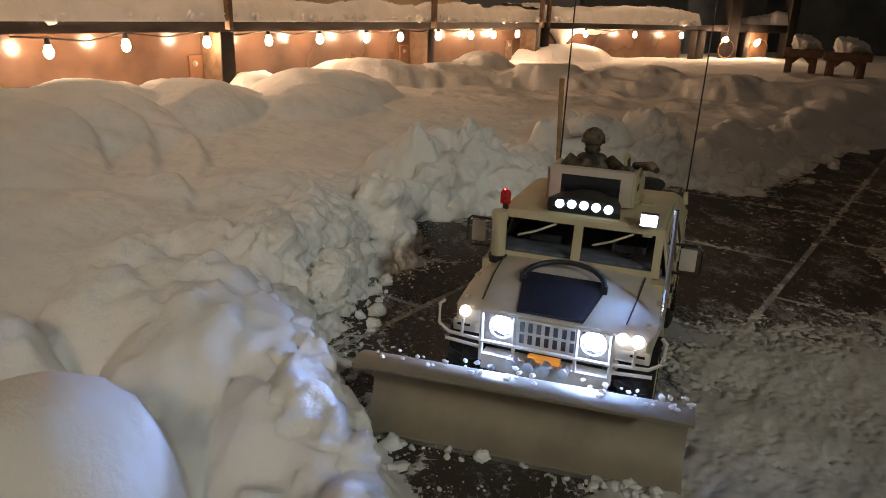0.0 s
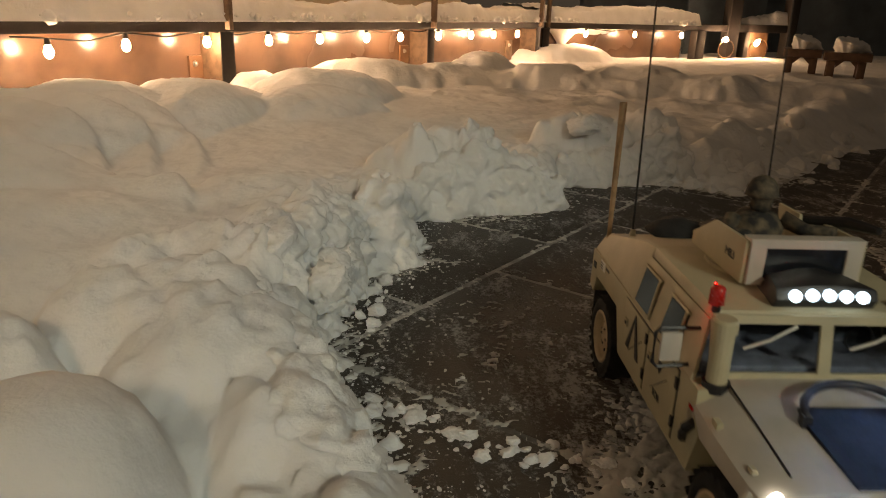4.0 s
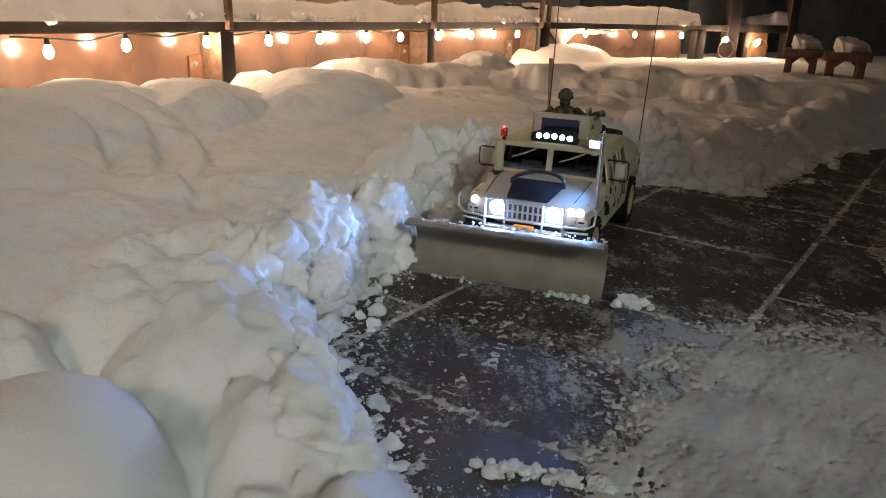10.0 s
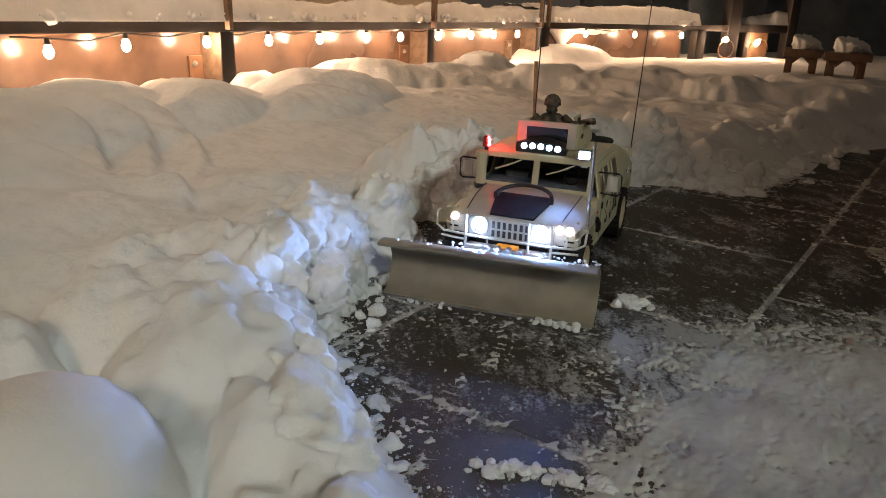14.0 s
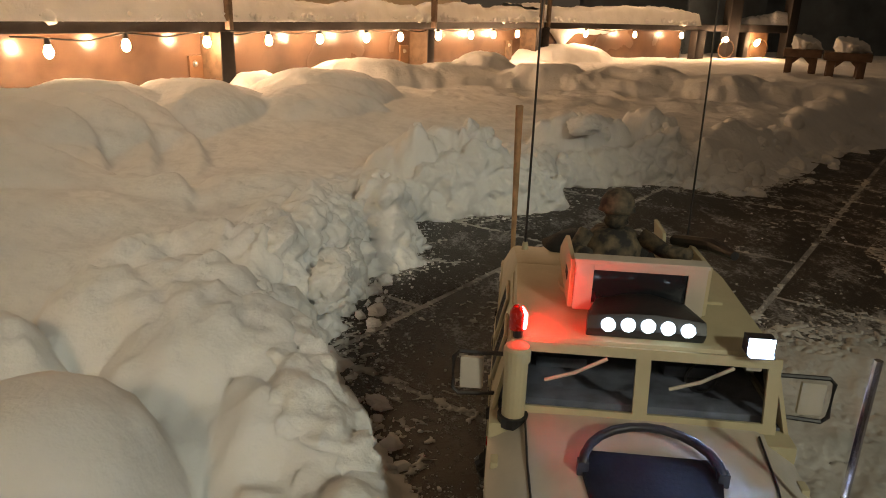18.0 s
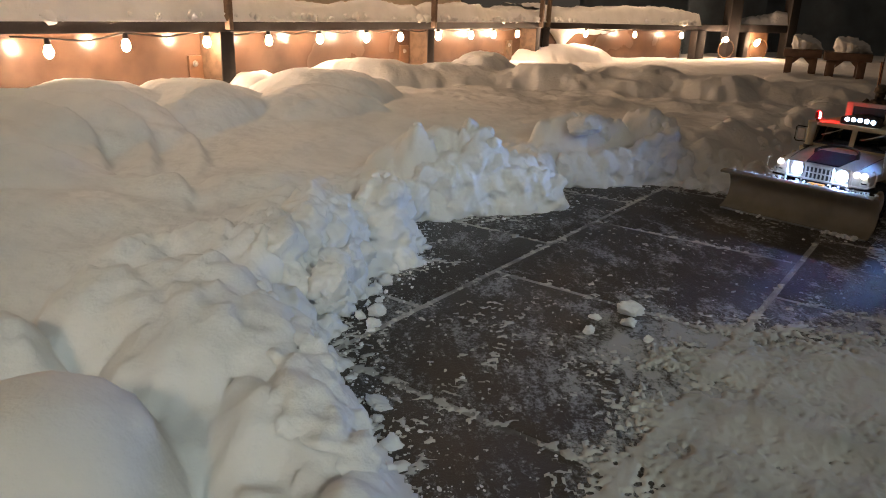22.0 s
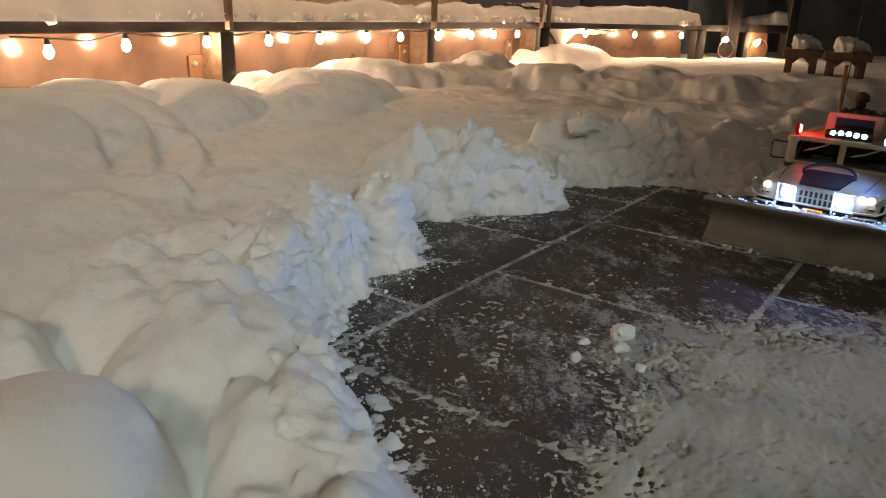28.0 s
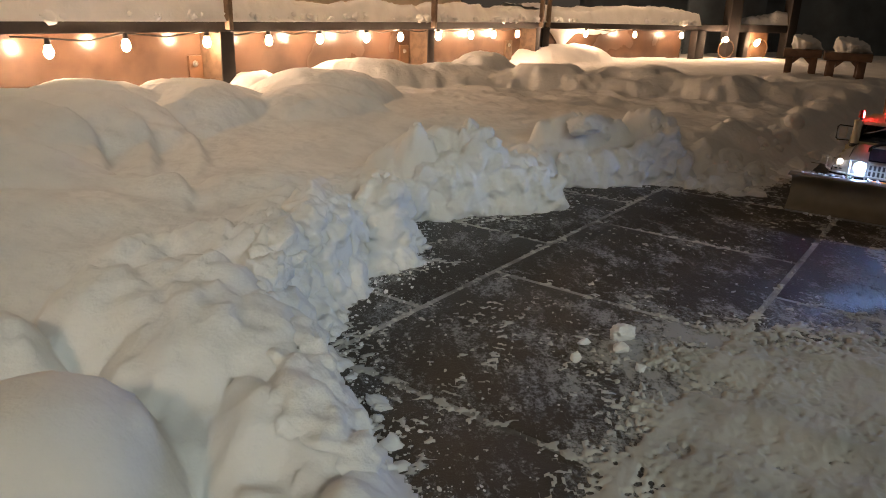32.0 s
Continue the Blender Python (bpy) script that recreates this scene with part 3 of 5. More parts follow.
# snow driven against the corner bench's panel
stuck = bmesh.new()
rings = []
for k in range(46):
    s = 0.08 + 0.016 * k
    ragged = 0.012 * noise.noise(Vector((s * 17, 3.1, 0))) + 0.006 * noise.noise(Vector((s * 55, 1.7, 0)))
    low = 0.282 - 0.115 * math.exp(-((s - 0.24) / 0.075) ** 2) - 0.035 * math.exp(-((s - 0.50) / 0.16) ** 2) + ragged
    rings.append([(s, 0.0935, 0.2905), (s, 0.060, 0.2905), (s, 0.072, 0.5 * (low + 0.2905)), (s, 0.086, low + 0.004), (s, 0.0935, min(low, 0.286))])
loft(stuck, rings)
panel_snow = tagged(part("panel_snow", stuck, SNOW, None, "", 0, True), "white snow stuck to the brown panel under the rail", "snow", "snow on the benches")
panel_snow.matrix_world = FB

# plates on the brown panel
for s, w, z1, mat in ((-0.071, 0.058, 0.205, BOX), (1.185, 0.070, 0.212, BOX), (2.26, 0.075, 0.215, POST)):
    jb = part("junction_box", box(bmesh.new(), s - w / 2, s + w / 2, 0.084, 0.0945, 0.02, z1), mat, None, "", 0.002)
    jb.matrix_world = FA
    tagged(jb, "tan cover plate on the brown panel", "cover plate", "cover plates")
    part("screw", tube(bmesh.new(), [(s - 0.004, 0.0845, z1 - 0.028), (s - 0.004, 0.074, z1 - 0.028)], [0.008, 0.006], 12), STEEL, jb, "", 0, True)
    part("screw_washer", tube(bmesh.new(), [(s - 0.004, 0.0842, z1 - 0.028), (s - 0.004, 0.0815, z1 - 0.028)], 0.011, 14), STEEL, jb)

# ---- frame, cables and stools at the far corner ----
FC = FB @ Matrix.Translation((1.43, 0, 0))
gate = empty("gate_frame", FC)
for s, w, z1 in ((0.0, 0.09, 0.292), (0.34, 0.12, 1.5), (0.50, 0.05, 0.285), (1.02, 0.10, 1.5)):
    part("post", box(bmesh.new(), s - w / 2, s + w / 2, -0.03, 0.04, -0.01, z1), RAIL, gate, "", 0.004)
part("top_rail", box(bmesh.new(), 0.402, 0.968, -0.02, 0.03, 0.286, 0.345), RAIL, gate, "", 0.004)
part("top_rail", box(bmesh.new(), -0.05, 0.278, -0.02, 0.03, 0.2925, 0.337), RAIL, gate, "", 0.004)
part("lower_panel", box(bmesh.new(), 0.528, 0.80, 0.02, 0.04, -0.01, 0.285), BOX, gate, "tan board")
part("dark_back", box(bmesh.new(), 0.36, 1.3, 0.46, 0.48, -0.01, 0.60), SIDING, gate)
tagged(gate, "dark timber frame beside the benches", "frame")
coil = empty("cable_coil", FC)
for k, (s, r) in enumerate(((0.24, 0.085), (0.60, 0.105))):
    pts = [(s + 0.02 + r * math.cos(a), -0.045 - 0.004 * k, 0.165 + r * 0.75 * math.sin(a)) for a in np.linspace(0, 6.6, 22)]
    part("loop", tube(bmesh.new(), pts, 0.0042, 6), BOX, coil, "", 0, True)
    part("bulb", lump(bmesh.new(), (s - 0.02, -0.060, 0.235 - 0.02 * k), 0.023, 21 + k, 2, 0.0), BULB, coil, "glowing warm bulb", 0, True)
tagged(coil, "coiled cable with lit bulbs on the timber frame", "cable")
ledge = sheet("ledge_snow", np.arange(0.40, 0.98, 0.012), np.arange(-0.02, 0.09, 0.01), lambda x, y: 0.340 + (0.05 + 0.08 * fbm(x, y, 7, 3, 97)) * smooth(-0.02, 0.01, y) * smooth(0.09, 0.06, y), SNOW)
ledge.matrix_world = FC
tagged(ledge, "uneven snow on the frame's rail", "snow", "snow on the benches")


def stool(at, w, h):
    st = empty("stool", pose(*at, 0, 0, -25))
    part("seat", box(bmesh.new(), -w / 2, w / 2, -0.11, 0.11, h - 0.035, h), STOOL, st, "", 0.006)
    for sx in (-1, 1):
        for y0 in (-0.085, 0.065):
            part("leg", box(bmesh.new(), sx * w * 0.32 - 0.016, sx * w * 0.32 + 0.016, y0, y0 + 0.02, 0.0, h - 0.036), STOOL, st, "", 0.003)
            brace = prism(bmesh.new(), [(sx * (w * 0.32 - 0.017), h - 0.0365), (sx * (w * 0.32 - 0.048), h - 0.0365), (sx * (w * 0.32 - 0.017), h - 0.066)], y0 + 0.001, y0 + 0.019)
            part("brace", brace, STOOL, st)
    tagged(st, "brown wooden stool standing in snow", "stool", "stools in the snow")
    cap = bmesh.new()
    lump(cap, (0, 0, 0), 1.0, 77, 4, 0.2)
    bmesh.ops.scale(cap, vec=(w * 0.50, 0.12, 0.080), verts=cap.verts)
    for v in cap.verts:
        v.co.z = max(v.co.z, -0.012)
    sc = part("stool_snow", cap, SNOW, None, "", 0, True)
    sc.matrix_world = pose(at[0], at[1], at[2] + h + 0.012, 0, 0, -25)
    tagged(sc, "thick cushion of snow on a stool", "snow", "snow on the stools")


stool((1.70, 3.60, 0.05), 0.165, 0.215)
stool((1.80, 3.38, 0.05), 0.190, 0.215)

far_bm = bmesh.new()
box(far_bm, 1.2, 9.0, 6.9, 7.1, -0.01, 3.0)
tagged(part("wall_far", far_bm, SIDING), "dark blue-grey house wall in the night", "wall", "", "structure")

# the unseen house behind the camera, with fixtures added for its two lamps
hw = bmesh.new()
box(hw, -9, 9, -3.55, -3.4, -0.01, 3.6)
tagged(part("wall_house", hw, PALEWALL), "pale house wall behind the patio", "wall", "", "structure")
lantern = empty("fill_fixture", pose(FILL_AT[0], -3.4, FILL_AT[2]))
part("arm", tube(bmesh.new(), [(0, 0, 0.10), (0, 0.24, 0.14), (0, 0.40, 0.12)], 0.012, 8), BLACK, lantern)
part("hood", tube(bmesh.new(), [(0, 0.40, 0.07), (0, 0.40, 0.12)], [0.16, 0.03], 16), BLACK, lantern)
tagged(lantern, "black lantern-shaped fixture added for the unseen fill lamp", "lantern")
fl = empty("floodlight", pose(FLOOD[0], -3.4, FLOOD[2]))
part("bracket", tube(bmesh.new(), [(0, 0, 0), (0, 0.70, 0.02)], 0.015, 8), BLACK, fl)
part("housing", tube(bmesh.new(), [(0.03, 0.66, 0.02), (0.01, 0.74, 0.0)], [0.08, 0.11], 16), BLACK, fl)
tagged(fl, "small black floodlight on the house wall", "floodlight")

# ---- the toy truck ----
truck = empty("toy_truck")
tagged(truck, "sand-coloured toy military truck with a snow plough on its nose", "toy truck")


HALF = 0.104
# lower body with the rear wheel arches
lower = [(0.108, 0.058), (0.108, 0.132), (-0.236, 0.132), (-0.240, 0.085), (-0.222, 0.080), (-0.212, 0.103), (-0.122, 0.103), (-0.100, 0.058)]
part("body", prism(bmesh.new(), lower, -HALF, HALF), SAND, truck, "", 0.003)
part("chassis", box(bmesh.new(), -0.22, 0.20, -0.055, 0.055, 0.040, 0.085), BLACK, truck)
# cab: roof, posts and sloping rear round a hollow driver's space
rear = bmesh.new()
loft(rear, [[(x, -y, z) for x, y, z in ring] for ring in (
    [(-0.066, 0.1030, 0.131), (-0.066, -0.1030, 0.131), (-0.066, -0.0892, 0.190), (-0.066, 0.0892, 0.190)],
    [(-0.100, 0.1030, 0.131), (-0.100, -0.1030, 0.131), (-0.100, -0.0900, 0.1855), (-0.100, 0.0900, 0.1855)],
    [(-0.236, 0.1020, 0.131), (-0.236, -0.1020, 0.131), (-0.230, -0.0920, 0.152), (-0.230, 0.0920, 0.152)])])
part("rear_top", rear, SAND, truck, "", 0.004)
roof = bmesh.new()
loft(roof, [[(x, -y, z) for x, y, z in ring] for ring in (
    [(0.0815, 0.0905, 0.1795), (0.0815, -0.0905, 0.1795), (0.0800, -0.0880, 0.1872), (0.0800, 0.0880, 0.1872)],
    [(0.0550, 0.0910, 0.1800), (0.0550, -0.0910, 0.1800), (0.0550, -0.0885, 0.1902), (0.0550, 0.0885, 0.1902)],
    [(-0.0655, 0.0910, 0.1800), (-0.0655, -0.0910, 0.1800), (-0.0655, -0.0892, 0.1902), (-0.0655, 0.0892, 0.1902)])])
part("roof", roof, SAND, truck, "", 0.003)
part("cab_floor", box(bmesh.new(), -0.0655, 0.088, -0.098, 0.098, 0.1322, 0.1345), INTERIOR, truck)
part("dashboard", box(bmesh.new(), 0.066, 0.086, -0.094, 0.094, 0.1347, 0.1420), INTERIOR, truck, "", 0.002)
for sy in (-0.050, 0.050):
    seat = box(bmesh.new(), -0.010, 0.024, sy - 0.020, sy + 0.020, 0.1347, 0.1440)
    box(seat, -0.018, -0.0105, sy - 0.019, sy + 0.019, 0.1347, 0.1700)
    part("cab_seat", seat, INTERIOR, truck, "", 0.002)
part("steering_wheel", revolve(bmesh.new(), [(0.054, 0.0125), (0.056, 0.0125), (0.056, 0.0110), (0.054, 0.0110)], 0.050, 0.152, 18), BLACK, truck)


def side_plate(s, x0, x1, z0, z1):
    """A flat piece of the leaning cab side."""
    def at(x, z, inset):
        return (x, s * (0.1033 - (z - 0.131) * 0.235 - inset), z)
    return [[at(x0, z0, 0), at(x1, z0, 0), at(x1, z1, 0), at(x0, z1, 0)], [at(x0, z0, 0.003), at(x1, z0, 0.003), at(x1, z1, 0.003), at(x0, z1, 0.003)]]


for s in (-1, 1):
    wall = bmesh.new()
    for x0, x1, z0, z1 in ((0.091, 0.0505, 0.1310, 0.1800), (0.0120, -0.0195, 0.1310, 0.1800), (-0.0625, -0.0655, 0.1310, 0.1800), (0.0504, 0.0121, 0.1310, 0.1365), (-0.0196, -0.0624, 0.1310, 0.1365), (0.0504, 0.0121, 0.1705, 0.1800), (-0.0196, -0.0624, 0.1705, 0.1800)):
        ring = side_plate(s, x0, x1, z0, z1)
        if x0 == 0.091:
            for r in ring:
                r[3] = (0.081, r[3][1], r[3][2])
        loft(wall, ring)
    part("cab_side", wall, SAND, truck)
# bonnet: flat centre, falling shoulders
bonnet = bmesh.new()


def bonnet_ring(x, zc, w1, z1, w2, z2, zb):
    return [(x, -w2, zb), (x, -w2, z2), (x, -w1, z1), (x, -0.034, zc), (x, 0.034, zc), (x, w1, z1), (x, w2, z2), (x, w2, zb)]


loft(bonnet, [bonnet_ring(0.092, 0.137, 0.080, 0.136, 0.104, 0.120, 0.098), bonnet_ring(0.150, 0.131, 0.078, 0.129, 0.104, 0.116, 0.098),
              bonnet_ring(0.196, 0.120, 0.074, 0.119, 0.101, 0.112, 0.097), bonnet_ring(0.210, 0.115, 0.070, 0.113, 0.095, 0.107, 0.095)])
part("bonnet", bonnet, SAND_LIGHT, truck, "pale sand bonnet", 0.003)
front = bmesh.new()
box(front, 0.186, 0.2105, -0.066, 0.066, 0.080, 0.098)
box(front, 0.186, 0.2105, -0.100, -0.0662, 0.086, 0.098)
box(front, 0.186, 0.2105, 0.0662, 0.100, 0.086, 0.098)
part("nose", front, SAND_LIGHT, truck, "", 0.002)
for s in (-1, 1):
    fender = prism(bmesh.new(), [(0.108, 0.060), (0.122, 0.100), (0.108, 0.112)], s * 0.070, s * 0.1045)
    part("fender", fender, SAND, truck, "", 0.001)
grille = bmesh.new()
box(grille, 0.2098, 0.2125, -0.030, 0.030, 0.083, 0.112)
part("grille", grille, SAND_LIGHT, truck)
part("grille_bar", box(bmesh.new(), 0.2126, 0.2136, -0.029, 0.029, 0.0962, 0.0988), SAND_LIGHT, truck)
for k in range(7):
    y = -0.0255 + k * 0.0085
    slot = bmesh.new()
    box(slot, 0.2120, 0.2131, y - 0.0023, y + 0.0023, 0.086, 0.109)
    part("grille_slot", slot, BLACK, truck)


def disc(x, y, z, r, depth, seg=20):
    bm = bmesh.new()
    return tube(bm, [(x, y, z), (x + depth * 0.6, y, z), (x + depth, y, z)], [r, r, r * 0.72], seg)


for y in (-0.0462, 0.0462):
    ring = part("headlamp", revolve(bmesh.new(), [(0.2085, 0.0140), (0.2150, 0.0140), (0.2155, 0.0130), (0.2150, 0.0122), (0.2085, 0.0122)], y, 0.101), SAND_LIGHT, truck)
    part("reflector", revolve(bmesh.new(), [(0.2100, 0.0080), (0.2140, 0.0121), (0.2136, 0.0121), (0.2096, 0.0080)], y, 0.101), CHROME, ring, "chrome reflector")
    part("lens", disc(0.2106, y, 0.101, 0.0088, 0.0012, 24), HEAD, ring, "glowing white lens")
for y, r in ((-0.087, 0.0056), (0.087, 0.0060), (0.0725, 0.0056)):
    part("marker_lamp", disc(0.2085, y, 0.109, r, 0.006, 14), MARKER, truck, "small glowing marker lamp")
# tubes of the brush guard
guard = empty("brush_guard_root")
guard.parent = truck
guard.name = "brush_guard"
for s in (-1, 1):
    part("hoop", tube(bmesh.new(), [(0.222, s * 0.064, 0.086), (0.222, s * 0.100, 0.088), (0.219, s * 0.112, 0.095), (0.216, s * 0.113, 0.115), (0.214, s * 0.108, 0.119)], 0.0019), SAND_LIGHT, guard)
    part("upright", tube(bmesh.new(), [(0.222, s * 0.065, 0.064), (0.223, s * 0.065, 0.118)], 0.0022), SAND_LIGHT, guard)
    part("upright", tube(bmesh.new(), [(0.222, s * 0.031, 0.064), (0.223, s * 0.031, 0.118)], 0.0018), SAND_LIGHT, guard)
    part("upright", tube(bmesh.new(), [(0.222, s * 0.086, 0.088), (0.219, s * 0.086, 0.104)], 0.0016), SAND_LIGHT, guard)
    part("cross_tube", tube(bmesh.new(), [(0.223, s * 0.031, 0.1175), (0.223, s * 0.065, 0.1175)], 0.0018), SAND_LIGHT, guard)
    part("cross_tube", tube(bmesh.new(), [(0.2225, s * 0.064, 0.078), (0.2205, s * 0.104, 0.080)], 0.0018), SAND_LIGHT, guard)
part("cross_tube", tube(bmesh.new(), [(0.223, -0.066, 0.0855), (0.223, 0.066, 0.0855)], 0.0020), SAND_LIGHT, guard)
part("bumper", box(bmesh.new(), 0.206, 0.224, -0.064, 0.064, 0.055, 0.072), SAND_LIGHT, truck, "", 0.002)
for y in (-0.03, -0.012, 0.004, 0.022):
    part("winch_fitting", tube(bmesh.new(), [(0.223, y, 0.072), (0.236, y, 0.072)], 0.0055, 10), STEEL, truck)
for s in (-1, 1):
    # thin black tube in place of the shade in the bonnet's recessed seam
    part("bonnet_seam_shade", tube(bmesh.new(), [(0.104, s * 0.0790, 0.1360), (0.150, s * 0.0772, 0.1296), (0.197, s * 0.0732, 0.1192)], 0.0008, 5), BLACK, truck)
    part("bonnet_latch", box(bmesh.new(), 0.132, 0.142, s * 0.0985 - 0.0025, s * 0.0985 + 0.0025, 0.1160, 0.1235), SAND, truck, "", 0.0006)
    part("bonnet_latch", box(bmesh.new(), 0.183, 0.190, s * 0.0935 - 0.002, s * 0.0935 + 0.002, 0.1120, 0.1180), SAND, truck, "", 0.0006)
    part("number_bar", box(bmesh.new(), 0.2050, 0.2112, s * 0.088 - 0.007, s * 0.088 + 0.007, 0.0925, 0.0950), VENT, truck)
    part("tow_hook", tube(bmesh.new(), [(0.222, s * 0.050, 0.060), (0.234, s * 0.050, 0.060), (0.236, s * 0.050, 0.066)], 0.0025, 8), STEEL, truck)
    part("mud_flap", box(bmesh.new(), -0.222, -0.2185, s * 0.088 - 0.014, s * 0.088 + 0.014, 0.045, 0.082), BLACK, truck)
part("plough_light", box(bmesh.new(), 0.214, 0.2235, -0.016, 0.016, 0.0735, 0.0775), AMBER, truck, "amber lamp strip")
# windscreen
wtilt = Matrix.Translation((0.0925, 0, 0.133)) @ Matrix.Rotation(radians(-12.1), 4, "Y")
for y0, y1 in ((-0.083, -0.005), (0.005, 0.083)):
    part("windscreen_pane", box(bmesh.new(), 0.0005, 0.0022, y0, y1, 0.007, 0.046, wtilt), PANE, truck, "clear windscreen pane").visible_shadow = False
frame_bm = bmesh.new()
for a in ((-0.092, 0.092, 0.046, 0.053), (-0.092, 0.092, 0.000, 0.007), (-0.0915, -0.083, 0.007, 0.046), (0.083, 0.0915, 0.007, 0.046), (-0.005, 0.005, 0.007, 0.046)):
    box(frame_bm, 0.001, 0.0045, *a, wtilt)
part("windscreen_frame", frame_bm, SAND, truck)
for y, s in ((-0.055, 1), (0.030, 1)):
    part("wiper", tube(bmesh.new(), [wtilt @ Vector((0.006, y + 0.030, 0.045)), wtilt @ Vector((0.008, y + 0.008, 0.034)), wtilt @ Vector((0.0065, y - 0.012, 0.027))], 0.0013, 6), SAND_LIGHT, truck)
# doors and windows on both sides
for s in (-1, 1):
    def side(x, z, out=0.0):
        return (x, s * ((0.1042 if z <= 0.131 else 0.1035 - (z - 0.131) * 0.235) + out), z)

    for name, xs, zs, mat, out in (("door", (0.070, -0.008), (0.066, 0.128), SAND, 0.0012), ("door", (-0.012, -0.085), (0.066, 0.128), SAND, 0.0012)):
        bm = bmesh.new()
        box(bm, xs[1], xs[0], min(s * 0.1035, s * 0.1056), max(s * 0.1035, s * 0.1056), *zs)
        door = part(name, bm, mat, truck, "", 0.0008)
        # black plate stands in for the shade in the seam round the door
        part("door_gap_shade", box(bmesh.new(), xs[1] - 0.0013, xs[0] + 0.0013, min(s * 0.1030, s * 0.1044), max(s * 0.1030, s * 0.1044), zs[0] - 0.0013, zs[1] + 0.0010), BLACK, door)
        xm = xs[1] + 0.012
        part("handle", box(bmesh.new(), xm - 0.004, xm + 0.004, min(s * 0.1050, s * 0.1076), max(s * 0.1050, s * 0.1076), 0.103, 0.111), SAND, door, "", 0.0006)
        part("latch", box(bmesh.new(), xm - 0.0015, xm + 0.003, min(s * 0.1070, s * 0.1082), max(s * 0.1070, s * 0.1082), 0.1055, 0.1085), BLACK, door)
        for z in (0.076, 0.112):
            part("hinge", box(bmesh.new(), xs[0] - 0.002, xs[0] + 0.002, min(s * 0.1040, s * 0.1066), max(s * 0.1040, s * 0.1066), z, z + 0.010), BLACK, door)
    for x0, x1 in ((0.050, 0.012), (-0.020, -0.062)):
        zlo, zhi = 0.137, 0.170
        bm = bmesh.new()
        a = [side(x0, zlo, 0.0026), side(x1, zlo, 0.0026), side(x1, zhi, 0.0026), side(x0 - 0.003, zhi, 0.0026)]
        b = [side(x0, zlo, 0), side(x1, zlo, 0), side(x1, zhi, 0), side(x0 - 0.003, zhi, 0)]
        loft(bm, [b, a])
        part("side_window", bm, GLASS, truck, "dark side window")
        for z in (zlo - 0.003, zhi):
            fb = bmesh.new()
            tube(fb, [side(x0 + 0.002, z + 0.0015, 0.0015), side(x1 - 0.002, z + 0.0015, 0.0015)], 0.0016, 6)
            part("window_frame", fb, SAND, truck)
        for x in (x0, x1):
            fb = bmesh.new()
            tube(fb, [side(x, zlo - 0.002, 0.0015), side(x - (0.003 if x == x0 else 0), zhi + 0.002, 0.0015)], 0.0016, 6)
            part("window_frame", fb, SAND, truck)
    # mirror
    arm = part("mirror", tube(bmesh.new(), [(0.077, s * 0.096, 0.170), (0.079, s * 0.128, 0.171), (0.079, s * 0.132, 0.167), (0.079, s * 0.132, 0.141), (0.079, s * 0.128, 0.137), (0.077, s * 0.099, 0.138)], 0.0016, 6), BLACK, truck, "black mirror bracket")
    part("mirror_plate", box(bmesh.new(), 0.0765, 0.0805, min(s * 0.110, s * 0.127), max(s * 0.110, s * 0.127), 0.142, 0.167), SAND_LIGHT, arm, "", 0.002)
    part("tail_lamp", box(bmesh.new(), -0.243, -0.238, min(s * 0.08, s * 0.095), max(s * 0.08, s * 0.095), 0.100, 0.112), RED, truck)
    part("side_marker", box(bmesh.new(), -0.226, -0.216, min(s * 0.1035, s * 0.1052), max(s * 0.1035, s * 0.1052), 0.112, 0.119), BLACK, truck)
    part("flag_patch", box(bmesh.new(), -0.196, -0.178, min(s * 0.1035, s * 0.1047), max(s * 0.1035, s * 0.1047), 0.120, 0.1305), WHITE, truck, "small pale flag patch")
    for k in range(3):
        part("flag_stripe", box(bmesh.new(), -0.195, -0.186, min(s * 0.1046, s * 0.1051), max(s * 0.1046, s * 0.1051), 0.1215 + k * 0.003, 0.1228 + k * 0.003), BLACK, truck)
    part("number_bar", box(bmesh.new(), -0.174, -0.160, min(s * 0.1035, s * 0.1046), max(s * 0.1035, s * 0.1046), 0.126, 0.1285), BLACK, truck)
    part("side_indicator", box(bmesh.new(), 0.098, 0.106, min(s * 0.1035, s * 0.1050), max(s * 0.1035, s * 0.1050), 0.112, 0.1145), RED, truck)
    # crossed mark on the rear door
    for dx in (-0.011, 0.011):
        mk = bmesh.new()
        vs = [mk.verts.new(p) for p in ((-0.046, s * 0.1060, 0.126), (-0.049, s * 0.1060, 0.122), (-0.050 + dx * 1.5 - 0.003, s * 0.1060, 0.084), (-0.043 + dx * 1.5, s * 0.1060, 0.084))]
        got = bmesh.ops.extrude_face_region(mk, geom=[mk.faces.new(vs)])["geom"]
        bmesh.ops.translate(mk, vec=(0, s * 0.0006, 0), verts=[v for v in got if isinstance(v, bmesh.types.BMVert)])
        part("door_emblem", mk, BLACK, truck)
    for x in (0.028, -0.046):
        part("door_stroke", tube(bmesh.new(), [(x + 0.022, s * 0.1060, 0.108), (x - 0.014, s * 0.1060, 0.082)], 0.0005, 4), BLACK, truck)
    shield = bmesh.new()
    prism(shield, [(0.027, 0.116), (0.034, 0.116), (0.034, 0.109), (0.0305, 0.104), (0.027, 0.109)], min(s * 0.1058, s * 0.1064), max(s * 0.1058, s * 0.1064))
    part("door_badge", shield, BLACK, truck)
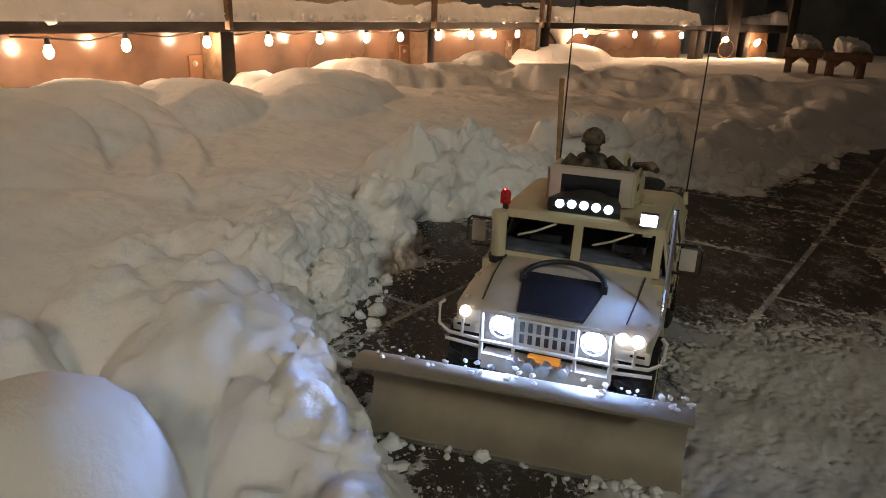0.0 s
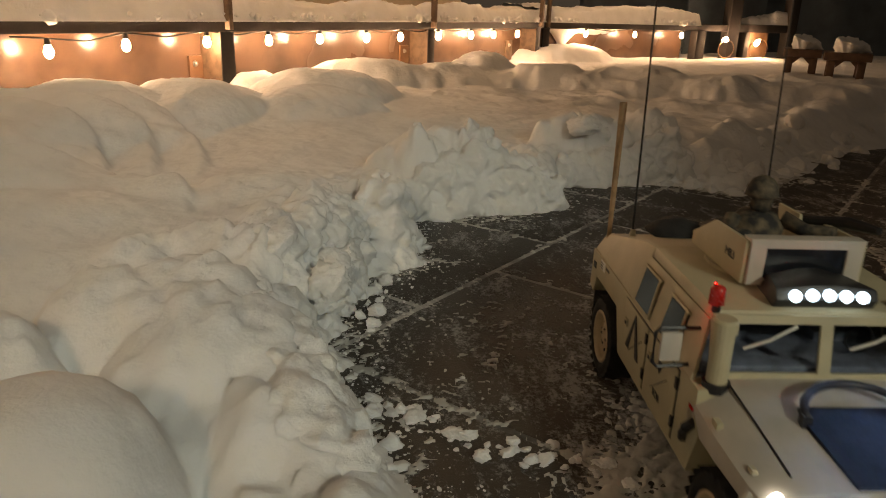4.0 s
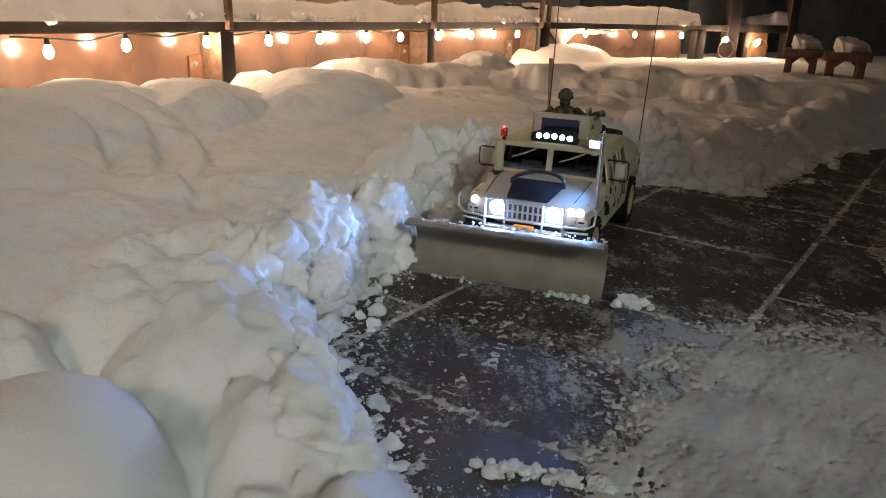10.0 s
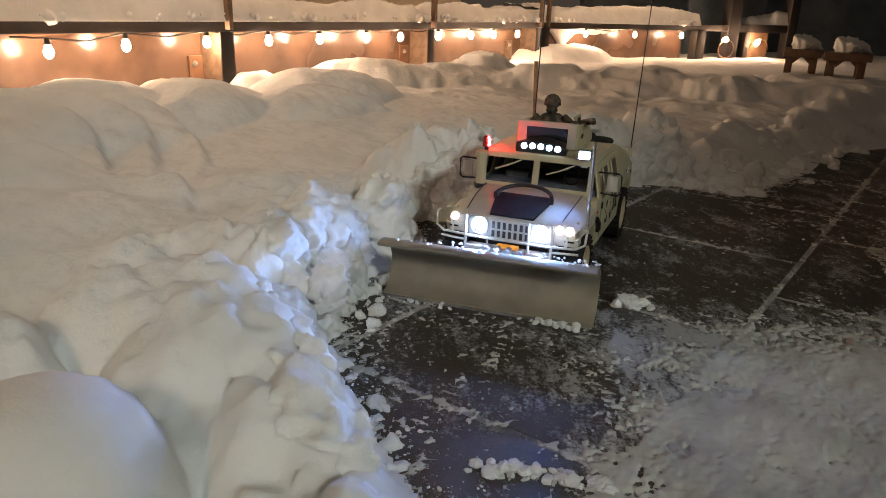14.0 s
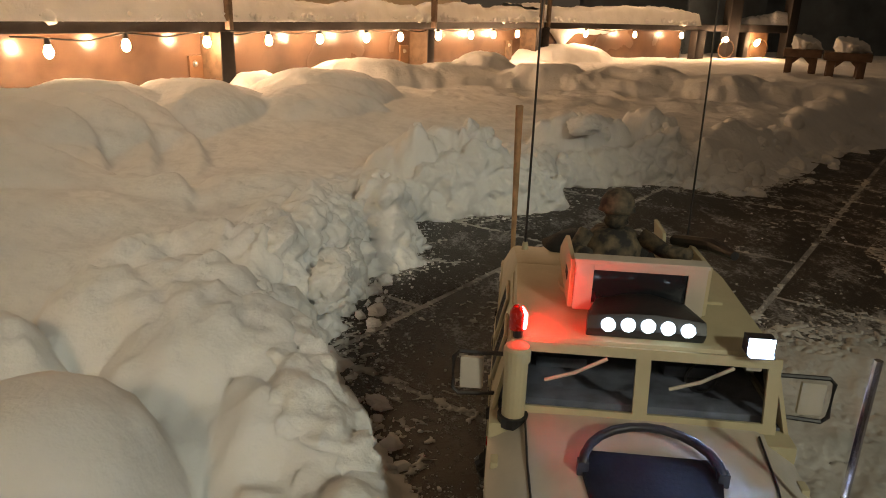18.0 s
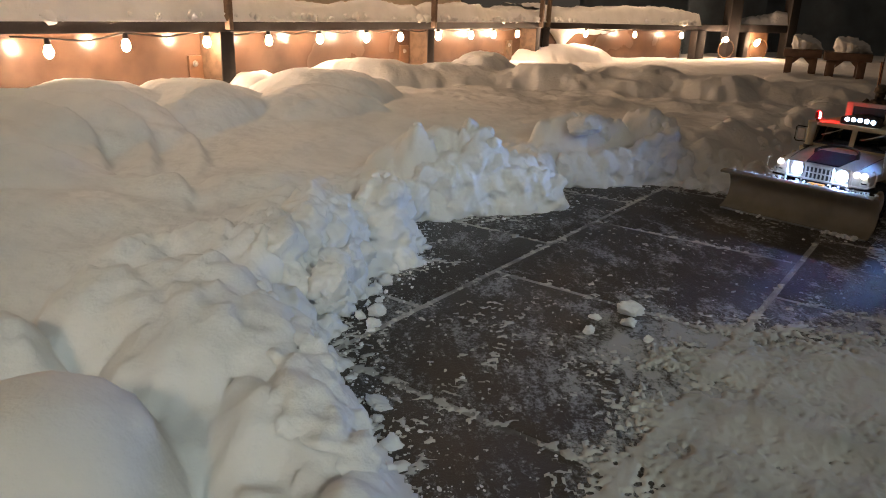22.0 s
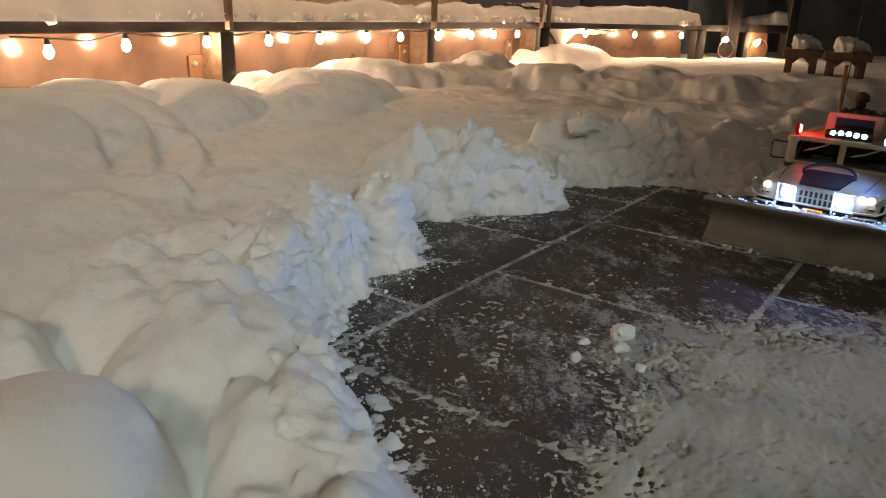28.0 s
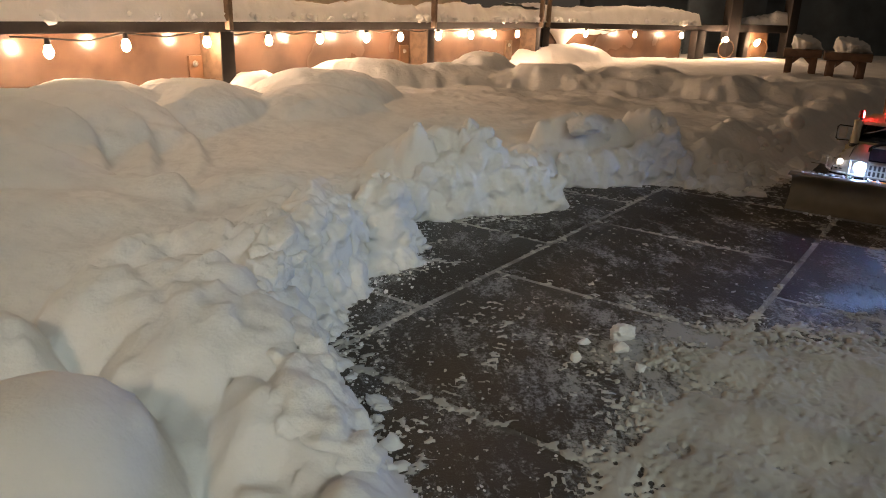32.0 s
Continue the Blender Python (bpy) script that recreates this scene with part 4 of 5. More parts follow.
    hose = tube(bmesh.new(), [(0.112, s * 0.1055, 0.106), (0.106, s * 0.108, 0.098), (0.101, s * 0.108, 0.090), (0.097, s * 0.1055, 0.083)], [0.004, 0.0045, 0.0035, 0.004], 8)
    part("fender_bracket", hose, BLACK, truck)


def lettering(text, size, m, mat, parent, name="lettering"):
    cu = bpy.data.curves.new(name, "FONT")
    cu.body, cu.size, cu.extrude, cu.align_x = text, size, 0.0003, "CENTER"
    tmp = new(name + "_draft", cu)
    me = bpy.data.meshes.new_from_object(tmp.evaluated_get(bpy.context.evaluated_depsgraph_get()))
    bpy.data.objects.remove(tmp)
    me.materials.clear()
    me.materials.append(mat)
    ob = new(name, me)
    ob.parent = parent
    ob.matrix_basis = m
    return ob


for s in (-1, 1):
    face = Matrix(((-s, 0, 0, 0.030), (0, 0, s, s * 0.1062), (0, 1, 0, 0.079), (0, 0, 0, 1)))
    lettering("FOB", 0.0095, face, BLACK, truck, "door_lettering")
# snorkel and beacon
part("snorkel", tube(bmesh.new(), [(0.1005, -0.0875, 0.130), (0.1005, -0.0875, 0.178), (0.1005, -0.0875, 0.1785), (0.1005, -0.0875, 0.187), (0.1005, -0.0875, 0.189)], [0.0082, 0.0082, 0.0095, 0.0095, 0.0080], 18), SAND, truck)
part("snorkel_collar", tube(bmesh.new(), [(0.1005, -0.0875, 0.129), (0.1005, -0.0875, 0.1365)], 0.0108, 16), BLACK, truck)
part("beacon_base", tube(bmesh.new(), [(0.080, -0.0875, 0.186), (0.080, -0.0875, 0.1935)], 0.0035, 10), BLACK, truck)
part("beacon", tube(bmesh.new(), [(0.080, -0.0875, 0.1925), (0.080, -0.0875, 0.2055), (0.080, -0.0875, 0.2075)], [0.0056, 0.0054, 0.003], 14), RED, truck, "red beacon dome", 0, True)
spin = empty("beacon_rotor")
spin.parent = truck
spin.location = (0.080, -0.0875, 0.1935)
shell = bmesh.new()
arc = [radians(-55 + 110 * i / 10) for i in range(11)]
loft(shell, [[(r * math.cos(a), r * math.sin(a), z) for r, z in ((0.0059, 0.0), (0.0059, 0.011), (0.0035, 0.0145), (0.0033, 0.0145), (0.0056, 0.011), (0.0056, 0.0))] for a in arc])
part("beacon_reflector", shell, RED_LED, spin, "glowing red side of the turning beacon")
# pale glowing strip outside the dome imitates the lamp's white-hot centre
core_arc = [radians(-32 + 64 * i / 8) for i in range(9)]
core = loft(bmesh.new(), [[(r * math.cos(a), r * math.sin(a), z) for r, z in ((0.0064, 0.002), (0.0064, 0.010), (0.0060, 0.010), (0.0060, 0.002))] for a in core_arc])
part("beacon_core", core, RED_CORE, spin, "pale hot core of the beacon")
# added half shell that blocks the glow while the beacon is off
guard_arc = [radians(-95 - 78 + 156 * i / 10) for i in range(11)]
shade = loft(bmesh.new(), [[(0.080 + r * math.cos(a), -0.0875 + r * math.sin(a), z) for r, z in ((0.0066, 0.1925), (0.0066, 0.2050), (0.0040, 0.2092), (0.0037, 0.2086), (0.0062, 0.2046), (0.0062, 0.1925))] for a in guard_arc])
part("beacon_blind", shade, RED, truck, "dark red blind added to hide the unlit beacon's glow")
# light bar, five lamps
hb = bmesh.new()
loft(hb, [[(0.030, y * 0.9, 0.186), (0.074, y, 0.188), (0.079, y, 0.196), (0.074, y, 0.208 - abs(y) * 0.10), (0.045, y * 0.8, 0.213 - abs(y) * 0.2), (0.030, y * 0.7, 0.200)] for y in (-0.040, -0.030, -0.012, 0.008, 0.030, 0.042)])
bar = part("light_bar", hb, BLACK, truck, "black roof light bar", 0.002)
for k in range(5):
    y = -0.0255 + 0.0136 * k
    part("bar_lamp", disc(0.0775, y, 0.2005 - abs(k - 1.6) * 0.0007, 0.0049, 0.0035, 14), BAR_LED, bar, "small round glowing lamp")
sp = part("roof_spotlight", box(box(box(box(box(bmesh.new(), 0.081, 0.0850, 0.0650, 0.0830, 0.1908, 0.2022), 0.0851, 0.0920, 0.0650, 0.0656, 0.1908, 0.2022), 0.0851, 0.0920, 0.0824, 0.0830, 0.1908, 0.2022), 0.0851, 0.0975, 0.0657, 0.0823, 0.1908, 0.1914), 0.0851, 0.0900, 0.0657, 0.0823, 0.2016, 0.2022), BLACK, truck, "small black lamp housing")
# glowing plate behind the lens imitates its blue glare
part("spot_glare_fringe", box(bmesh.new(), 0.0852, 0.0858, 0.0658, 0.0822, 0.1916, 0.2014), SPOT_FRINGE, sp, "blue glowing plate for the glare round the lens", 0.0004)
part("spot_lens", box(bmesh.new(), 0.0860, 0.0900, 0.0662, 0.0818, 0.1918, 0.2012), SPOT_LED, sp, "bright blue-white lens", 0.0024)
part("spot_bracket", box(bmesh.new(), 0.074, 0.086, 0.069, 0.079, 0.176, 0.1906), SAND_LIGHT, truck)
# bonnet patch and grab hose
patch = bmesh.new()
loft(patch, [[(0.2085, -0.0335, 0.1165), (0.2085, 0.0335, 0.1165), (0.2085, 0.0335, 0.1195), (0.2085, -0.0335, 0.1195)],
             [(0.1500, -0.0440, 0.1300), (0.1500, 0.0440, 0.1300), (0.1500, 0.0440, 0.1335), (0.1500, -0.0440, 0.1335)],
             [(0.1350, -0.0400, 0.1320), (0.1350, 0.0400, 0.1320), (0.1350, 0.0400, 0.1350), (0.1350, -0.0400, 0.1350)]])
part("bonnet_vent", patch, VENT, truck, "black bonnet patch", 0.001)
hose_pts = [(0.154 - 0.034 * math.sin(math.pi * k / 12), -0.043 * math.cos(math.pi * k / 12), 0.136 + 0.010 * math.sin(math.pi * k / 12)) for k in range(13)]
hose = part("bonnet_hose", tube(bmesh.new(), hose_pts, 0.0031, 8), BLACK, truck, "", 0, True)
for y in (-0.043, 0.043):
    part("hose_clamp", box(bmesh.new(), 0.1485, 0.1555, y - 0.0035, y + 0.0035, 0.128, 0.1385), BLACK, hose, "", 0.001)
part("marker_rod", tube(bmesh.new(), [(0.174, 0.104, 0.110), (0.174, 0.104, 0.232)], 0.0024, 8), CHROME, truck, "pale upright marker rod")
# gun shield round the roof hatch
turret = empty("turret_root")
turret.parent = truck
turret.name = "turret"
part("hatch_ring", tube(bmesh.new(), [(-0.02, 0, 0.189), (-0.02, 0, 0.193)], 0.055, 28), SAND, turret)
TH = 0.0035
fz0, fz1 = 0.193, 0.231
fb = bmesh.new()
box(fb, 0.036, 0.036 + TH, -0.0475, -0.034, fz0, fz1)
box(fb, 0.036, 0.036 + TH, 0.034, 0.0475, fz0, fz1)
box(fb, 0.036, 0.036 + TH, -0.034, 0.034, fz1 - 0.006, fz1)
box(fb, 0.036, 0.036 + TH, -0.034, 0.034, fz0, fz0 + 0.006)
part("shield_front", fb, SAND_LIGHT, turret, "", 0.0006)
part("shield_window", box(bmesh.new(), 0.037, 0.038, -0.034, 0.034, fz0 + 0.006, fz1 - 0.006), GLASS, turret, "dark shield window")
part("shield_lip", box(bmesh.new(), 0.026, 0.040, -0.0485, 0.0485, fz1 - 0.001, fz1 + 0.002), SAND_LIGHT, turret, "", 0.0006)
for s in (-1, 1):
    sb = bmesh.new()
    prism(sb, [(0.036, fz0), (0.036, fz1), (-0.030, fz1 - 0.002), (-0.075, 0.205), (-0.075, fz0)], min(s * 0.0475, s * 0.051), max(s * 0.0475, s * 0.051))
    part("shield_side", sb, SAND, turret, "", 0.0006)
    face = Matrix(((-s, 0, 0, 0.010), (0, 0, s, s * 0.0513), (0, 1, 0, 0.208), (0, 0, 0, 1)))
    lettering("MILI", 0.0105, face, BLACK, turret, "shield_lettering")
part("shield_flap", box(bmesh.new(), -0.070, -0.030, 0.051, 0.054, 0.200, 0.232, Matrix.Rotation(radians(6), 4, "X")), SAND, turret, "", 0.001)
part("flap_window", box(bmesh.new(), -0.062, -0.042, 0.0542, 0.0552, 0.207, 0.228, Matrix.Rotation(radians(6), 4, "X")), BLACK, turret)
part("roof_plate", box(bmesh.new(), -0.045, 0.005, 0.056, 0.072, 0.189, 0.1925), SAND, truck, "", 0.001)
part("gun", tube(bmesh.new(), [(-0.045, 0.040, 0.226), (-0.010, 0.062, 0.234), (0.020, 0.070, 0.236)], [0.005, 0.006, 0.0035], 10), BLACK, truck)
# cargo on the sloping rear
for k, (x, y, z, r) in enumerate(((-0.135, 0.010, 0.184, 0.034), (-0.180, -0.030, 0.172, 0.030), (-0.185, 0.035, 0.170, 0.032), (-0.222, 0.010, 0.158, 0.024))):
    part("cargo_bag", lump(bmesh.new(), (x, y, z), r, 200 + k, 3, 0.2, 0.55), BAG, truck, "black canvas cargo bag", 0, True)
part("rear_rack", box(bmesh.new(), -0.245, -0.236, -0.09, 0.09, 0.120, 0.128), SAND, truck, "", 0.001)
# aerials
for nm, b, t, r0, r1, mat in (("whip_aerial", (-0.170, -0.080, 0.164), (-0.195, -0.080, 0.62), 0.0013, 0.0008, BLACK), ("whip_aerial", (-0.232, 0.098, 0.150), (-0.272, 0.103, 0.52), 0.0012, 0.0008, BLACK),
                           ("wooden_stick", (-0.220, -0.092, 0.148), (-0.210, -0.095, 0.310), 0.0026, 0.0042, STICK)):
    part(nm, tube(bmesh.new(), [b, t], [r0, r1], 8), mat, truck)
part("aerial_base", tube(bmesh.new(), [(-0.170, -0.080, 0.158), (-0.170, -0.080, 0.176)], [0.005, 0.0028], 10), SAND, truck)
part("aerial_base", tube(bmesh.new(), [(-0.232, 0.098, 0.140), (-0.232, 0.098, 0.158)], [0.005, 0.0028], 10), SAND, truck)
# wheels
WR = 0.0470


def wheel_mesh():
    bm = bmesh.new()
    prof = [(-0.0165, 0.030), (-0.0185, 0.036), (-0.0170, 0.0435), (-0.012, 0.0462), (0.012, 0.0462), (0.0170, 0.0435), (0.0185, 0.036), (0.0165, 0.030)]
    seg = 36
    rings = [[(r * math.cos(2 * math.pi * k / seg), y, r * math.sin(2 * math.pi * k / seg)) for y, r in prof] for k in range(seg)]
    vv = [[bm.verts.new(p) for p in r] for r in rings]
    for k in range(seg):
        a, b = vv[k], vv[(k + 1) % seg]
        for i in range(len(prof)):
            bm.faces.new((a[i], a[(i + 1) % len(prof)], b[(i + 1) % len(prof)], b[i]))
    return bm


def rim_mesh(s):
    bm = bmesh.new()
    prof = [(-0.012, 0.0305), (0.0172, 0.0305), (0.0178, 0.0275), (0.013, 0.0262), (0.009, 0.0245), (0.0085, 0.013), (0.0125, 0.012), (0.0130, 0.006), (0.0135, 0.0)]
    seg = 32
    vv = [[bm.verts.new((r * math.cos(2 * math.pi * k / seg), s * y, r * math.sin(2 * math.pi * k / seg))) for y, r in prof[:-1]] for k in range(seg)]
    mid = bm.verts.new((0, s * prof[-1][0], 0))
    for k in range(seg):
        a, b = vv[k], vv[(k + 1) % seg]
        for i in range(len(prof) - 2):
            bm.faces.new((a[i], a[i + 1], b[i + 1], b[i]))
        bm.faces.new((a[-1], mid, b[-1]))
    return bm


WHEELS = []
lug_bm = bmesh.new()
box(lug_bm, -0.0030, 0.0030, -0.0095, 0.0095, -0.002, 0.0016)
LUG = bpy.data.meshes.new("tread_block")
lug_bm.to_mesh(LUG)
lug_bm.free()
LUG.materials.append(RUBBER)
for nm, x, s in (("front", 0.166, 1), ("front", 0.166, -1), ("rear", -0.164, 1), ("rear", -0.164, -1)):
    w = empty("wheel_root")
    w.name = "wheel"
    w.parent = truck
    w.location = (x, s * 0.088, WR)
    tyre = part("tyre", wheel_mesh(), RUBBER, w, "black knobbly tyre with snow in its tread", 0, True)
    for k in range(24):
        for sd, ph in ((-1, 0), (1, 0.5)):
            ob = new("tread_block", LUG)
            ob.parent = tyre
            ob.matrix_basis = Matrix.Rotation(2 * math.pi * (k + ph) / 24, 4, "Y") @ Matrix.Translation((0, sd * 0.009, 0.0460)) @ Matrix.Rotation(radians(sd * 18), 4, "Z")
    part("rim", rim_mesh(s), RIM, w, "sand-coloured rim", 0, True)
    for k in range(8):
        a = 2 * math.pi * k / 8
        part("bolt", tube(bmesh.new(), [(0.0185 * math.cos(a), s * 0.0085, 0.0185 * math.sin(a)), (0.0185 * math.cos(a), s * 0.0108, 0.0185 * math.sin(a))], 0.0019, 6), BLACK, w)
        if k % 2:
            part("bolt", tube(bmesh.new(), [(0.009 * math.cos(a), s * 0.012, 0.009 * math.sin(a)), (0.009 * math.cos(a), s * 0.0142, 0.009 * math.sin(a))], 0.0013, 6), BLACK, w)
    WHEELS.append((w, x, s))
# plough
plough = empty("plough_root")
plough.name = "plough"
plough.parent = truck
plough.matrix_basis = pose(0.262, -0.010, 0.0, 0, 0, 4.0)
# a length of split pipe, open to the front
PIPE_R, PIPE_T = 0.0445, 0.0042
arc = [radians(-100 - 190 * i / 26) for i in range(27)]
ring = [(0.036 + r * math.cos(a), 0.0450 + r * math.sin(a)) for r, run in ((PIPE_R, arc), (PIPE_R - PIPE_T, arc[::-1])) for a in run]
bl = bmesh.new()
for k in range(27):
    j = 53 - k
    if k < 26:
        prism(bl, [ring[k], ring[k + 1], ring[j - 1], ring[j]], -0.153, 0.153)
bmesh.ops.remove_doubles(bl, verts=bl.verts, dist=1e-5)
inner_faces = [f for f in bl.faces if all(len(e.link_faces) > 2 for e in f.edges)]
bmesh.ops.delete(bl, geom=inner_faces, context="FACES")
part("blade", bl, BLADE, plough, "sand-coloured plough blade of split pipe", 0.0008)
for s in (-1, 1):
    part("push_arm", tube(bmesh.new(), [(-0.006, s * 0.030, 0.040), (-0.060, s * 0.022, 0.045)], 0.005, 8), STEEL, plough)
part("cutting_edge", box(bmesh.new(), 0.022, 0.032, -0.150, 0.150, 0.0, 0.003), STEEL, plough)
rim_snow = bmesh.new()
rng = random.Random(5)
for k in range(46):
    lump(rim_snow, (0.026 + rng.uniform(-0.014, 0.010), rng.uniform(-0.14, 0.15), 0.090), rng.uniform(0.0015, 0.0045), 300 + k, 1, 0.3, 0.7)
shoved = bmesh.new()
for k in range(44):
    y = rng.choice((rng.gauss(0.100, 0.020), rng.gauss(0.100, 0.020), rng.gauss(-0.08, 0.03)))
    y = max(-0.148, min(0.148, y))
    lump(shoved, (0.030 + rng.uniform(0.0, 0.014), y, 0.002), rng.choice((0.0012, 0.0018, 0.0026, 0.0036, 0.005)) * (1.4 if abs(y - 0.105) < 0.03 else 1.0), 350 + k, 3, 0.3, 0.8)
tagged(part("shoved_snow", shoved, CRUMB, plough, "white snow crumbs caught in front of the blade", 0, True), kind="stuff")
tagged(part("snow_dust", rim_snow, CRUMB, plough, "white snow crumbs along the top edge"), kind="stuff")

# ---- the figure in the hatch ----
fig = bmesh.new()
FX, FY = -0.030, -0.012
tube(fig, [(FX - 0.004, FY, 0.185), (FX - 0.004, FY, 0.205), (FX - 0.002, FY, 0.226), (FX, FY, 0.236), (FX, FY, 0.241)], [0.020, 0.023, 0.024, 0.017, 0.007], 14)
tube(fig, [(FX, FY, 0.239), (FX + 0.001, FY, 0.244), (FX + 0.002, FY, 0.252), (FX + 0.001, FY, 0.260)], [0.007, 0.010, 0.0115, 0.009], 14)
tube(fig, [(FX, FY, 0.253), (FX, FY, 0.2555), (FX, FY, 0.262), (FX, FY, 0.268), (FX, FY, 0.271)], [0.0150, 0.0142, 0.0132, 0.009, 0.003], 16)
tube(fig, [(FX, FY - 0.022, 0.232), (FX + 0.010, FY - 0.032, 0.220), (FX + 0.036, FY - 0.024, 0.226)], [0.0078, 0.0062, 0.005], 10)
tube(fig, [(FX, FY + 0.022, 0.232), (FX + 0.012, FY + 0.040, 0.224), (FX + 0.036, FY + 0.052, 0.230)], [0.0078, 0.0062, 0.005], 10)
figure = tagged(part("toy_figure", fig, FIGURE, None, "", 0, True), "small dark toy soldier figure standing in the truck's roof hatch", "toy figure")

# ---- paving ----
paving = empty("pavement")
tagged(paving, "dark wet square paving stones with snow in the joints", "pavement", "", "structure")
slab = bmesh.new()
box(slab, -TILE / 2 + 0.0045, TILE / 2 - 0.0045, -TILE / 2 + 0.0045, TILE / 2 - 0.0045, -0.03, 0.0)
first = part("paver", slab, PAVER, paving, "", 0.003)
slab_me = first.data
placed = 0
for row in range(-8, 9):
    n = -0.570 + (row + 0.5) * TILE
    off = 0.940 if row % 2 == 0 else 0.745
    for col in range(-8, 9):
        u = off + (col + 0.5) * TILE
        x, y = tile_to_world(u, n)
        if -0.75 < x < 2.1 and -0.4 < y < 2.8:
            ob = first if placed == 0 else new("paver", slab_me)
            ob.parent = paving
            ob.matrix_basis = pose(x, y, random.uniform(-0.0003, 0.0003), 0, 0, 54.3)
            placed += 1

# ---- loose snow ----
rng = random.Random(11)


def outline_point(rng, k0, k1):
    k = rng.randrange(k0, k1)
    (ax, ay), (bx, by) = CLEARED[k], CLEARED[k + 1]
    t = rng.random()
    nx, ny = by - ay, ax - bx
    n = math.hypot(nx, ny)
    return ax + (bx - ax) * t, ay + (by - ay) * t, nx / n, ny / n


def scatter(count, sub, pick):
    """Vertices and faces of many small clods."""
    proto = bmesh.new()
    lump(proto, (0, 0, 0), 1.0, 5, sub, 0.4)
    pv = np.array([v.co[:] for v in proto.verts])
    pf = np.array([[v.index for v in f.verts] for f in proto.faces])
    proto.free()
    vs, fs, n = [], [], 0
    for k in range(count):
        x, y, z, r = pick()
        turn = np.array(Euler((rng.uniform(0, 6), rng.uniform(0, 6), rng.uniform(0, 6))).to_matrix())
        sc = np.array([rng.uniform(0.7, 1.3), rng.uniform(0.7, 1.3), rng.uniform(0.6, 1.1)])
        jitter = 1 + 0.18 * np.sin(pv @ np.array([3.1, 4.7, 2.3]) * rng.uniform(0.6, 1.4) + rng.uniform(0, 6))[:, None]
        vs.append((pv * sc * jitter) @ turn.T * r + (x, y, z))
        fs.append(pf + n)
        n += len(pv)
    return np.concatenate(vs), np.concatenate(fs)


def stuff(name, data, mat, label, category):
    me = bpy.data.meshes.new(name)
    me.from_pydata(data[0].tolist(), [], data[1].tolist())
    me.shade_smooth()
    me.materials.append(mat)
    return tagged(new(name, me), label, category, "", "stuff")


def heights(points):
    a = np.array(points)
    return np.maximum(snow_height(a[:, 0], a[:, 1]), 0.0)


def strewn(count, place, size, sink):
    """Places on the snow or the paving with a size each."""
    pts = [place() for _ in range(count)]
    zs = heights(pts)
    return iter([(x, y, z + r * sink, r) for (x, y), z, r in zip(pts, zs, (size() for _ in pts))])


def bank_place():
    x, y, nx, ny = outline_point(rng, 4, 11) if rng.random() < 0.72 else outline_point(rng, 1, 16)
    into = rng.uniform(-0.014, 0.035) if rng.random() < 0.75 else rng.uniform(0.03, 0.08)
    return x - nx * into, y - ny * into


spots = strewn(430, bank_place, lambda: rng.choice((0.004, 0.006, 0.008, 0.010, 0.013, 0.018)) * rng.uniform(0.8, 1.2), -0.40)
TEXTURES = {}
for nm, scale, depth in (("clumps", 0.030, 1), ("crumbs", 0.010, 2)):
    TEXTURES[nm] = bpy.data.textures.new(nm, "CLOUDS")
    TEXTURES[nm].noise_scale, TEXTURES[nm].noise_depth = scale, depth


def softened(ob, voxel, rounds):
    """Lets the clods of one heap grow together."""
    m = ob.modifiers.new("merge", "REMESH")
    m.mode, m.voxel_size, m.use_smooth_shade = "VOXEL", voxel, True
    s = ob.modifiers.new("soften", "SMOOTH")
    s.factor, s.iterations = 0.5, rounds
    for nm, scale, strength in (("clumps", 0.030, 0.010), ("crumbs", 0.009, 0.0045)):
        d = ob.modifiers.new(nm, "DISPLACE")
        d.texture, d.strength, d.mid_level = TEXTURES[nm], strength, 0.5


softened(stuff("edge_clods", scatter(430, 3, lambda: next(spots)), SNOW, "crumbled snow clods along the cut bank", "snow clods"), 0.0035, 3)


def heap_place():
    y = rng.uniform(0.50, 0.93)
    edge = -0.04 - 0.28 * (y - 0.5)
    return edge - 0.018 - 0.045 * max(0.0, y - 0.62) / 0.3 - abs(rng.gauss(0, 0.028)), y


spots1 = strewn(90, heap_place, lambda: rng.choice((0.012, 0.018, 0.026)) * rng.uniform(0.9, 1.3), -0.80)
softened(stuff("heaped_snow", scatter(90, 3, lambda: next(spots1)), CRUMB, "soft lumps of shovelled snow heaped on the bank", "snow heap"), 0.0038, 8)


def floor_place():
    if rng.random() < 0.86:
        x, y, nx, ny = outline_point(rng, 0, 16)
        out = abs(rng.gauss(0, 0.03))
        return x + nx * out, y + ny * out
    return rng.uniform(-0.08, 0.9), rng.uniform(0.5, 1.6)


spots2 = strewn(1000, floor_place, lambda: min(0.0006 * math.exp(abs(rng.gauss(0, 0.8))), 0.004), -0.1)
stuff("floor_crumbs", scatter(1000, 1, lambda: next(spots2)), CRUMB, "small snow crumbs strewn over the paving", "snow crumbs")

def far_place():
    x, y, nx, ny = outline_point(rng, 16, 25)
    into = rng.gauss(0.05, 0.05)
    return x - nx * into, y - ny * into


spots3 = strewn(150, far_place, lambda: rng.choice((0.010, 0.015, 0.022, 0.032)) * rng.uniform(0.8, 1.2), -0.30)
softened(stuff("broken_snow", scatter(150, 2, lambda: next(spots3)), CRUMB, "broken lumps of snow along the far edge of the patio", "snow clods"), 0.0055, 2)

